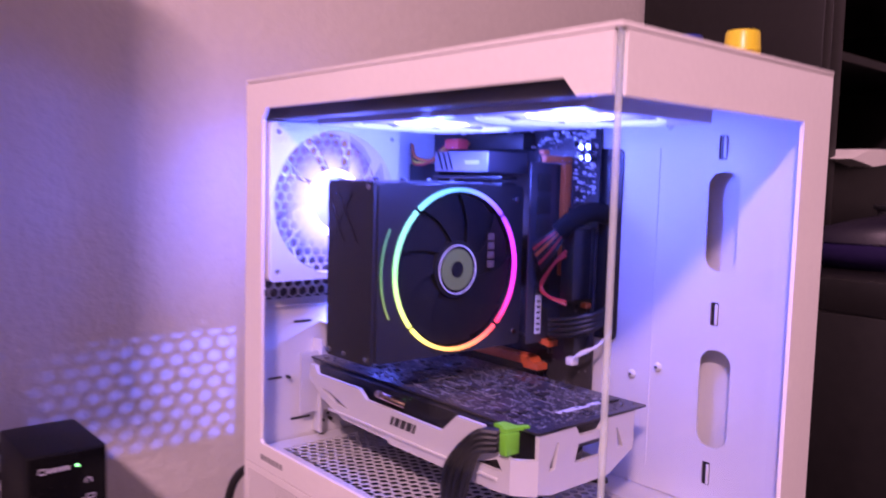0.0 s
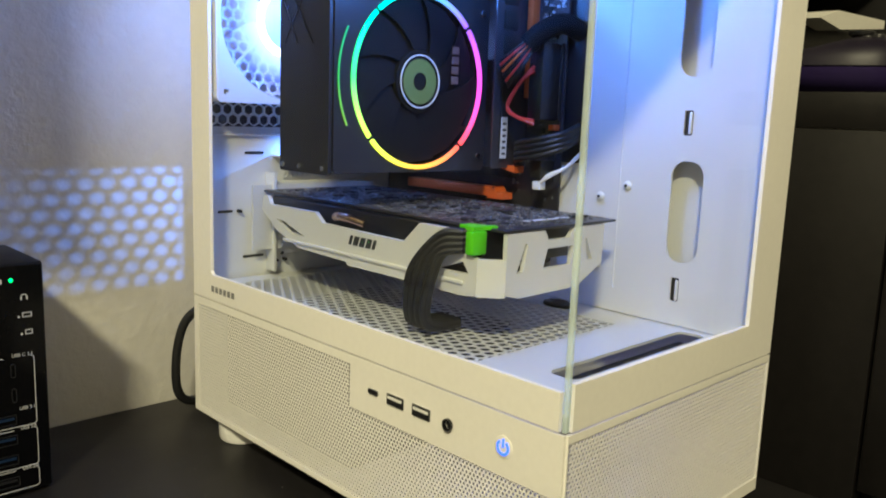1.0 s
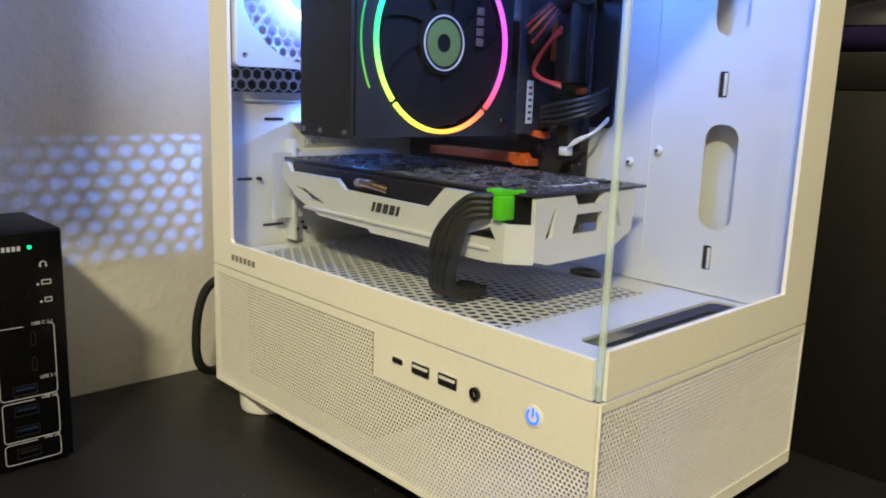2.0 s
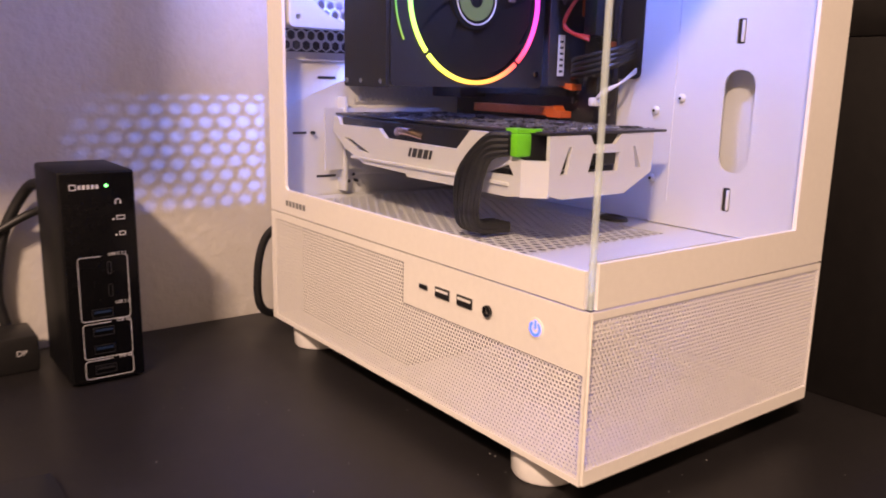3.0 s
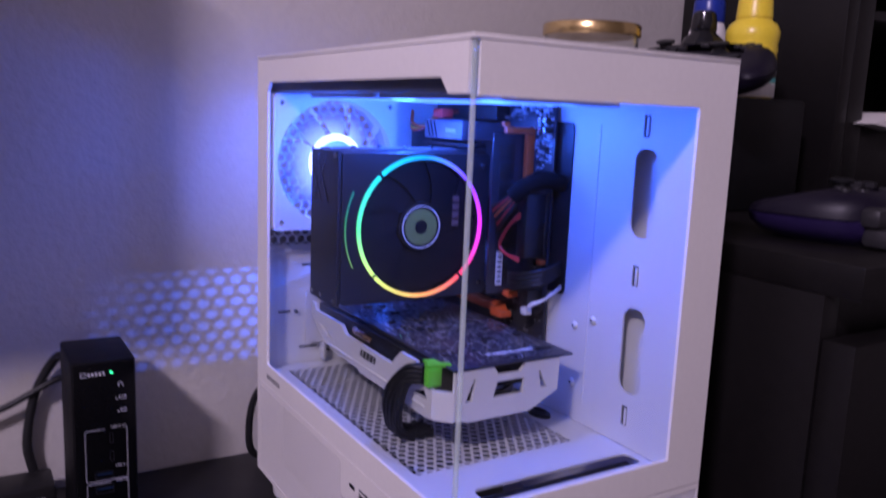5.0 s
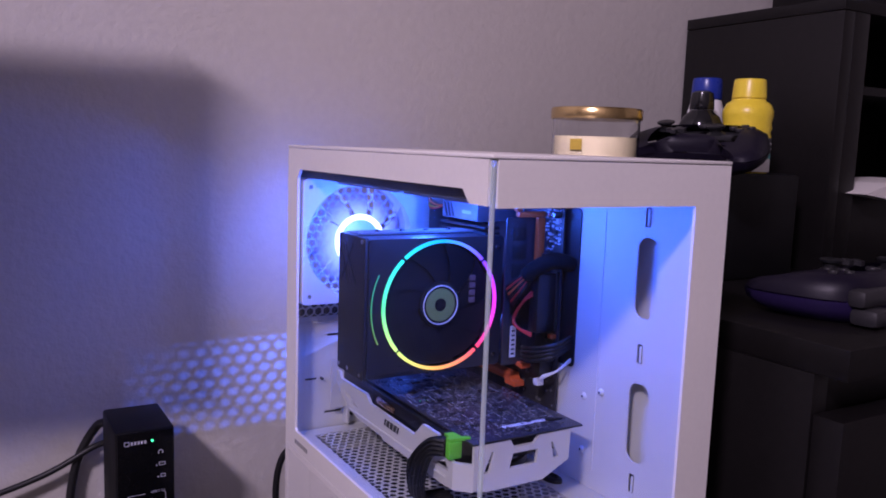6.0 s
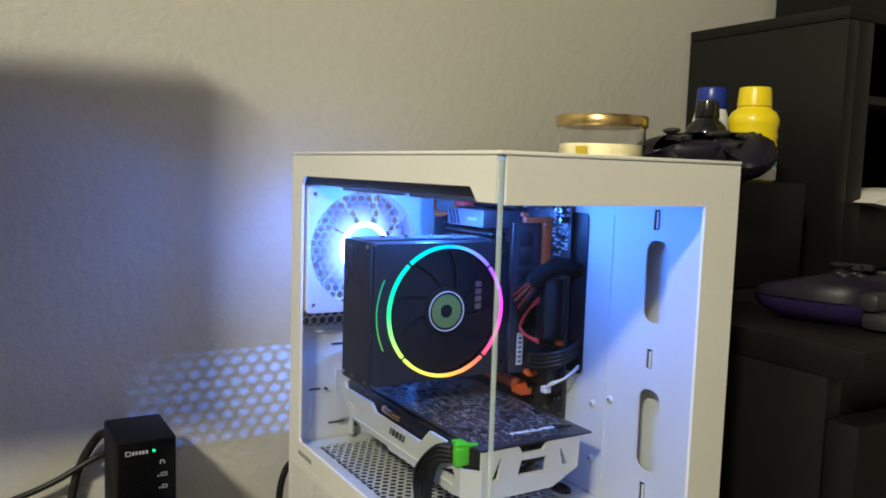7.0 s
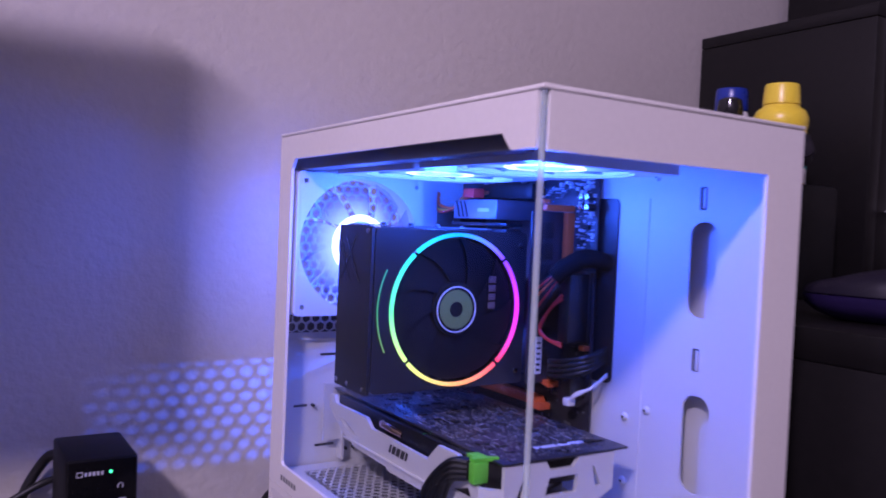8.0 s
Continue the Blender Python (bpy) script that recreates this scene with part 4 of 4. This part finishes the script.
for k in range(3):
    part("wire", bm_tube([(0.1630, 0.1540, 0.2040), (0.1640, 0.1480, 0.2080 + 0.001 * k), (0.1700, 0.1390, 0.2150), (0.1848, 0.1380, 0.2230 + 0.001 * k)], 0.0010, 7), WHITE_PLASTIC, pale)
wires = thing("fan_lead", "thin coloured fan wires above the cooler", "cable")
for k, mat in enumerate((RED_WIRE, YELLOW_WIRE, CABLE, ORANGE)):
    part("wire", bm_tube([(0.148, 0.330, 0.352 + 0.003 * k), (0.140, 0.315, 0.344 + 0.002 * k), (0.145, 0.300, 0.347), (0.150, 0.285, 0.360 - 0.001 * k), (0.166, 0.276, 0.362)], 0.0014, 7), mat, wires)
part("plug", bm_box(0.140, 0.152, 0.262, 0.278, 0.356, 0.364, 0.001), RED_WIRE, wires, "small red plug")

supply = thing("power_supply", "black power supply box in the base of the case", "power supply", at=(0, 0, BOT + 0.0030))
part("housing", bm_box(0.020, 0.170, 0.180, 0.333, 0.0, 0.074, 0.001), BLACK_STEEL, supply)

# docking hub on the desk
hub = thing("docking_hub", "upright black docking hub with sockets and a green light", "docking hub", at=(-0.1125, 0.32, 0))
part("shell", bm_box(-0.050, 0.0, 0.0015, 0.073, 0.0015, 0.1500, 0.0022), MATT_SHELL, hub)
part("base_pad", bm_box(-0.046, -0.004, 0.006, 0.068, 0.0, 0.0025), BLACK_PLASTIC, hub)
part("front_plate", bm_box(-0.0485, -0.0015, 0.0, 0.0018, 0.003, 0.1485, 0.0006), HUB_FACE, hub, "glossy black face")


def outline(x0, x1, z0, z1, gap):
    bm = bmesh.new()
    r, w = 0.0022, 0.0005
    pts = rect(x0, x1, z0, z1, r)
    pts.append(pts[0])
    for (xa, za), (xb, zb) in zip(pts, pts[1:]):
        if max(xa, xb) > gap[0] and za > z1 - 0.0001 and zb > z1 - 0.0001:
            xb, xa = min(xa, xb), min(gap[0], max(xa, xb))
        bm_rod((xa, -0.0002, za), (xb, -0.0002, zb), w / 2, sides=6, bm=bm) if (xa, za) != (xb, zb) else None
    part("outline", bm, PRINT_PALE, hub, "thin pale printed outline")


outline(-0.0410, -0.0085, 0.0465, 0.0915, (-0.026,))
outline(-0.0405, -0.0085, 0.0195, 0.0445, (-0.022,))
outline(-0.0405, -0.0085, 0.0050, 0.0180, (-0.022,))
for z, tongue in ((0.0515, BLUE_TONGUE), (0.0385, BLUE_TONGUE), (0.0255, BLUE_TONGUE), (0.0110, BLACK_PLASTIC)):
    port = part("usb_port", bm_plate(rect(-0.0340, -0.0200, z - 0.0032, z + 0.0032, 0.0005), [rect(-0.0334, -0.0206, z - 0.0026, z + 0.0026, 0.0004)], 0.0010, "y"), BLACK_STEEL, hub, "usb socket")
    port.location.y = -0.0006
    part("tongue", bm_box(-0.0325, -0.0215, -0.0002, 0.0002, z + 0.0002, z + 0.0018), tongue, port)
for z in (0.083, 0.067):
    part("usb_port", bm_plate(rect(-0.0222, -0.0192, z - 0.0046, z + 0.0046, 0.0014), [rect(-0.0217, -0.0197, z - 0.0040, z + 0.0040, 0.0009)], 0.0008, "y"), BLACK_STEEL, hub, "narrow usb socket").location.y = -0.0006
for z, text, x in ((0.0925, "USB C 3.1", -0.0150), (0.0580, "USB 3.1", -0.0135), (0.0450, "USB 3.0", -0.0135), (0.0185, "USB 2.0", -0.0135)):
    lettering("print", text, 0.0029, pose(x, -0.0002, z, 90, 0, 0), PRINT_PALE, hub)
part("mark", bm_plate(rect(-0.0430, -0.0385, 0.1375, 0.1415, 0.0008), [rect(-0.0424, -0.0391, 0.1381, 0.1409, 0.0005)], 0.0004, "y"), PRINT_PALE, hub).location.y = -0.0004
for k in range(5):
    part("mark", bm_box(-0.0375 + 0.0028 * k, -0.0357 + 0.0028 * k, -0.0004, 0.0, 0.1380, 0.1408), PRINT_PALE, hub)
part("status_light", bm_rod((-0.0195, -0.0006, 0.1398), (-0.0195, 0.0003, 0.1398), 0.0011, sides=14), GREEN_LED, hub, "small green light")
part("symbol", bm_ring(0.0015, 0.0021, 0.0004, 0, 180, 14, m=pose(-0.0125, -0.0004, 0.1285)), PRINT_PALE, hub)
for x in (-0.0146, -0.0113):
    part("symbol", bm_box(x, x + 0.0009, -0.0004, 0.0, 0.1270, 0.1288), PRINT_PALE, hub)
for z, w in ((0.1175, 0.0055), (0.1065, 0.0042)):
    part("symbol", bm_plate(rect(-0.0085 - w, -0.0085, z - 0.0015, z + 0.0015), [rect(-0.0080 - w, -0.0090, z - 0.0010, z + 0.0010)], 0.0004, "y"), PRINT_PALE, hub).location.y = -0.0004
    part("symbol", bm_rod((-0.0105 - w, -0.0004, z - 0.001), (-0.0105 - w, 0.0002, z - 0.001), 0.0007, sides=10), PRINT_PALE, hub)

# small adapter box beside the hub, its cables and the pad in front
adapter = thing("display_adapter", "small dark grey adapter box with a cable socket", "adapter", at=(-0.172, 0.372, 0))
part("shell", bm_box(-0.095, 0.0, 0.0, 0.040, 0.0, 0.0270, 0.0025), DULL_GREY, adapter)
part("socket", bm_box(-0.050, -0.032, -0.0008, 0.001, 0.007, 0.0130, 0.0003), BLACK_PLASTIC, adapter)
lettering("print", "DP", 0.0058, pose(-0.012, -0.0003, 0.0150, 90, 0, 0), PRINT_PALE, adapter)
for name, pts, r in (("hub_cable", [(-0.150, 0.3935, 0.118), (-0.168, 0.412, 0.108), (-0.215, 0.415, 0.085), (-0.30, 0.41, 0.065), (-0.45, 0.405, 0.030), (-0.55, 0.40, 0.0035)], 0.0030), ("hub_cable", [(-0.155, 0.3935, 0.135), (-0.165, 0.413, 0.128), (-0.182, 0.419, 0.095), (-0.190, 0.419, 0.050), (-0.188, 0.4185, 0.006), (-0.24, 0.4195, 0.0050)], 0.0042)):
    tagged(part(name, bm_tube(pts, r, 10), CABLE), "black round cable behind the docking hub", "cable", "hub cables")
tagged(part("power_cable", bm_tube([(0.040, L + 0.004, 0.078), (0.026, 0.372, 0.090), (0.012, 0.385, 0.078), (0.006, 0.390, 0.045), (0.012, 0.392, 0.012), (0.05, 0.396, 0.0040), (0.12, 0.400, 0.0040)], 0.0036, 10), CABLE), "black power cable looping behind the case", "cable")
tagged(part("desk_pad", bm_box(-0.60, -0.201, -0.02, 0.192, 0.0, 0.006, 0.002), BLACK_PLASTIC), "thin dark grey pad lying on the desk", "pad")

# monitor beside the hub, whose shadow lies on the wall
screen = thing("monitor", "black flat monitor on a tall stand beside the hub", "monitor", at=(-0.562, 0.18, 0))
part("panel", bm_box(-0.30, 0.30, 0.0, 0.03, 0.370, 0.651, 0.004), BLACK_PLASTIC, screen)
part("display", bm_box(-0.292, 0.292, -0.001, 0.001, 0.378, 0.643), SCREEN, screen)
part("stand", bm_box(-0.03, 0.03, 0.031, 0.055, 0.010, 0.56, 0.003), BLACK_PLASTIC, screen)
part("stand_foot", bm_box(-0.11, 0.11, -0.05, 0.11, 0.0, 0.0098, 0.003), BLACK_PLASTIC, screen)

# black cabinet beside the case
cabinet = thing("side_cabinet", "low black wooden cabinet with a finger gap over its doors", "cabinet", at=(0.2685, -0.0645, 0))
part("top_board", bm_box(0.0, 0.85, 0.0, 0.490, 0.2485, 0.2720, 0.0012), BLACK_WOOD, cabinet)
for x in (0.0, 0.832):
    part("side_board", bm_box(x, x + 0.018, 0.0262, 0.4885, 0.0, 0.2482, 0.0008), BLACK_WOOD, cabinet)
part("back_board", bm_box(0.0185, 0.8315, 0.470, 0.4865, 0.0, 0.2480), BLACK_WOOD, cabinet)
part("inner_front", bm_box(0.0185, 0.8315, 0.0300, 0.0420, 0.0, 0.2480), BLACK_WOOD, cabinet)
for x in (0.0, 0.4265):
    part("door", bm_box(x, x + 0.4235, 0.0, 0.0245, 0.0140, 0.2185, 0.0012), BLACK_WOOD, cabinet)
part("plinth", bm_box(0.02, 0.83, 0.0200, 0.0298, 0.0, 0.0135), BLACK_WOOD, cabinet)

console = thing("black_box_unit", "black plastic box with a perforated front on the cabinet", "electronics box", at=(0.22, 0.185, 0.272))
part("shell", bm_box(0.048, 0.325, 0.0, 0.235, 0.0, 0.116, 0.004), MATT_SHELL, console)
perforated("speaker_mesh", BLACK_STEEL, console, "y", -0.0012, 0.06, 0.20, 0.02, 0.085, 0.006, 0.0022, 0.0010)
hutch = thing("tall_cabinet", "tall black-brown wooden cabinet with open shelves", "cabinet", at=(0.606, 0.19, 0.272))
part("side_board", bm_box(0.0, 0.020, 0.0, 0.236, 0.0, 0.305, 0.0015), BLACK_WOOD, hutch)
part("side_board", bm_box(0.46, 0.48, 0.0, 0.236, 0.0, 0.305, 0.0015), BLACK_WOOD, hutch)
part("front_stile", bm_box(0.0205, 0.050, 0.0, 0.018, 0.0, 0.305, 0.001), BLACK_WOOD, hutch)
part("back_board", bm_box(0.0205, 0.4595, 0.224, 0.236, 0.0, 0.304), BLACK_WOOD, hutch)
part("top_board", bm_box(0.0, 0.48, 0.0, 0.236, 0.3055, 0.3195, 0.001), BLACK_WOOD, hutch)
part("shelf", bm_box(0.0205, 0.4595, 0.022, 0.2235, 0.095, 0.105), BLACK_WOOD, hutch)
part("shelf", bm_box(0.0205, 0.4595, 0.022, 0.2235, 0.215, 0.225), BLACK_WOOD, hutch)
part("drawer_front", bm_box(0.0505, 0.4595, 0.002, 0.018, 0.004, 0.094, 0.001), BLACK_WOOD, hutch)
upper = thing("shelf_box", "black box standing on the tall cabinet", "box", at=(0.76, 0.24, 0.5915))
part("shell", bm_box(0.0, 0.30, 0.0, 0.17, 0.0, 0.22, 0.002), BLACK_WOOD, upper)

# candle
candle = thing("candle_jar", "glass candle jar with a gold lid and cream wax", "candle", at=(0.307, 0.262, 0.3880))
jar = part("jar", bm_lathe([(0.0430, 0.0), (0.0456, 0.003), (0.0456, 0.0506), (0.0440, 0.0506), (0.0440, 0.004), (0.002, 0.004)], 48), JAR_GLASS, candle, "clear glass jar")
jar.visible_shadow = False
part("wax", bm_lathe([(0.0422, 0.0046), (0.0430, 0.007), (0.0430, 0.0330), (0.030, 0.0318), (0.002, 0.0322)], 48), WAX, candle, "cream coloured wax")
part("label", bm_ring(0.0459, 0.0461, 0.011, 196, 212, 12, m=pose(0, 0, 0.030, -90, 0, 0)), YELLOW_WIRE, candle, "small gold sticker")
part("lid", bm_lathe([(0.0440, 0.0508), (0.0473, 0.0508), (0.0477, 0.0525), (0.0477, 0.0608), (0.0466, 0.0623), (0.0440, 0.0618), (0.002, 0.0615)], 64), BRASS, candle, "brushed gold metal lid")

# bottles
bottle = thing("yellow_bottle", "yellow plastic bottle with a black label band", "bottle", "bottles", at=(0.494, 0.222, 0.3880))
bottle.scale = (0.93, 0.93, 0.89)
part("body", bm_lathe([(0.026, 0.0), (0.0285, 0.003), (0.0285, 0.046), (0.0275, 0.051), (0.0290, 0.056), (0.0278, 0.063), (0.0293, 0.070), (0.0293, 0.078), (0.0255, 0.086), (0.0200, 0.090), (0.0195, 0.092)], 40), YELLOW, bottle)
part("cap", bm_lathe([(0.0190, 0.0925), (0.0200, 0.0935), (0.0185, 0.114), (0.0175, 0.1165), (0.002, 0.117)], 40), YELLOW, bottle, "yellow screw cap")
part("label_band", bm_ring(0.0287, 0.0291, 0.019, m=pose(0, 0, 0.044, -90, 0, 0), steps=40), PRINT_DARK, bottle, "black label band")
part("label_band", bm_ring(0.0287, 0.0291, 0.006, m=pose(0, 0, 0.0245, -90, 0, 0), steps=40), TEAL, bottle, "teal label band")
part("label_band", bm_ring(0.0287, 0.0291, 0.016, m=pose(0, 0, 0.0180, -90, 0, 0), steps=40), LABEL, bottle, "white label band")
for k in range(2):
    part("label_print", bm_ring(0.0292, 0.0294, 0.0022, 262 + 30, 282 + 30, 8, m=pose(0, 0, 0.038 - 0.006 * k, -90, 0, 0)), LABEL, bottle)
bottle = thing("blue_capped_bottle", "white plastic bottle with a blue cap", "bottle", "bottles", at=(0.511, 0.298, 0.3880))
bottle.scale = (0.82, 0.82, 0.88)
part("body", bm_lathe([(0.024, 0.0), (0.026, 0.003), (0.026, 0.080), (0.022, 0.094), (0.0205, 0.096)], 36), WHITE_PLASTIC, bottle)
part("cap", bm_lathe([(0.0215, 0.0965), (0.0222, 0.098), (0.0210, 0.122), (0.0195, 0.1250), (0.002, 0.1255)], 36), BLUE, bottle, "dark blue screw cap")
bottle = thing("black_bottle", "black plastic squeeze bottle with a narrow cap", "bottle", "bottles", at=(0.464, 0.262, 0.3880))
bottle.scale = (1.0, 1.0, 0.86)
part("body", bm_lathe([(0.022, 0.0), (0.024, 0.003), (0.024, 0.062), (0.020, 0.072), (0.0135, 0.078), (0.0130, 0.080)], 36), BLACK_GLOSS, bottle)
part("cap", bm_lathe([(0.0130, 0.0805), (0.0138, 0.082), (0.0132, 0.094), (0.0118, 0.103), (0.008, 0.1055), (0.002, 0.106)], 36), BLACK_GLOSS, bottle, "black cap")


def gamepad(label, m, colour, lower):
    g = thing("game_controller", label, "game controller", "game controllers")
    half = [(0.018, -0.024), (0.034, -0.030), (0.047, -0.050), (0.058, -0.061), (0.068, -0.059), (0.0755, -0.046), (0.0765, -0.028), (0.0740, -0.006), (0.0690, 0.014), (0.060, 0.028), (0.046, 0.036), (0.022, 0.039)]
    outer = half + [(-x, y) for x, y in reversed(half)]
    levels = [(0.72, 0.0), (0.88, 0.005), (0.975, 0.011), (1.0, 0.0175), (0.998, 0.0185), (0.985, 0.0240), (0.95, 0.0295), (0.88, 0.0340), (0.76, 0.0368), (0.60, 0.0380)]
    for name, mat, some in (("lower_shell", lower, levels[:4]), ("upper_shell", colour, levels[4:])):
        bm = bmesh.new()
        rings = []
        for s, z in some:
            fall = [max(0.0, min(1.0, (-0.012 - y) / 0.05)) for x, y in outer]
            rings.append([bm.verts.new((x * s, y * s + 0.004 * (1 - s), z - max(0.0, z - 0.0185) * 0.55 * f)) for (x, y), f in zip(outer, fall)])
        for lo, hi in zip(rings, rings[1:]):
            for i in range(len(outer)):
                q = (i + 1) % len(outer)
                bm.faces.new((lo[i], hi[i], hi[q], lo[q]))
        bmesh.ops.triangle_fill(bm, use_beauty=True, use_dissolve=False, edges=[e for e in bm.edges if len(e.link_faces) == 1])
        bmesh.ops.recalc_face_normals(bm, faces=bm.faces)
        smooth(part(name, bm, mat, g).data, 60)
    part("bumper", bm_box(-0.060, 0.060, 0.026, 0.0430, 0.014, 0.0280, 0.005), GREY_PLASTIC, g, "glossy shoulder bumper")
    for x in (-0.040, 0.040):
        part("trigger", bm_box(x - 0.013, x + 0.017, 0.028, 0.052, 0.001, 0.0145, 0.005), GREY_PLASTIC, g, "grey trigger")
    for x, y in ((-0.040, 0.012), (0.021, -0.008)):
        part("thumb_stick", bm_lathe([(0.010, 0.035), (0.006, 0.038), (0.006, 0.0405), (0.009, 0.042), (0.0095, 0.044), (0.0075, 0.0450), (0.002, 0.0440)], 24, pose(x, y, -0.001)), BLACK_PLASTIC, g, "black rubber thumb stick")
    for dx, dy in ((0, 0.009), (0.009, 0), (0, -0.009), (-0.009, 0)):
        part("button", bm_rod((0.042 + dx, 0.010 + dy, 0.035), (0.042 + dx, 0.010 + dy, 0.0388), 0.0042, sides=16, bevel=0.0008), GREY_PLASTIC, g, "round glossy button")
    part("cross_pad", bm_plate([(-0.010, -0.003), (-0.003, -0.003), (-0.003, -0.010), (0.003, -0.010), (0.003, -0.003), (0.010, -0.003), (0.010, 0.003), (0.003, 0.003), (0.003, 0.010), (-0.003, 0.010), (-0.003, 0.003), (-0.010, 0.003)], [], 0.004, "z"), GREY_PLASTIC, g).matrix_local = pose(-0.020, -0.010, 0.0365)
    part("centre_button", bm_rod((0, 0.018, 0.036), (0, 0.018, 0.0390), 0.006, sides=24, bevel=0.0008), GREY_PLASTIC, g)
    g.matrix_world = m
    return g


gamepad("dark purple game controller lying on the cabinet top", pose(0.398, 0.022, 0.2722, 0, 0, 186) @ Matrix.Diagonal((1, 1, 1.12, 1)), PURPLE, PURPLE_LIGHT)
gamepad("dark purple game controller lying before the bottles", pose(0.402, 0.205, 0.3960, 13, 0, -68), PURPLE, PURPLE)
sleeve = thing("braided_cable_end", "grey braided cable hanging beside the black box", "cable")
part("braid", bm_tube([(0.275, 0.180, 0.3205), (0.285, 0.170, 0.312), (0.296, 0.160, 0.296), (0.305, 0.150, 0.2780)], 0.0055, 10), BRAID, sleeve)
paper = thing("folded_paper", "folded white paper on the tall cabinet's shelf edge", "paper", at=(0.640, 0.165, 0.262))
part("sheet", bm_plate([(0.0, 0.105), (0.05, 0.118), (0.20, 0.122), (0.20, 0.112), (0.06, 0.098)], [], 0.12, "y"), PAPER, paper, "", False)
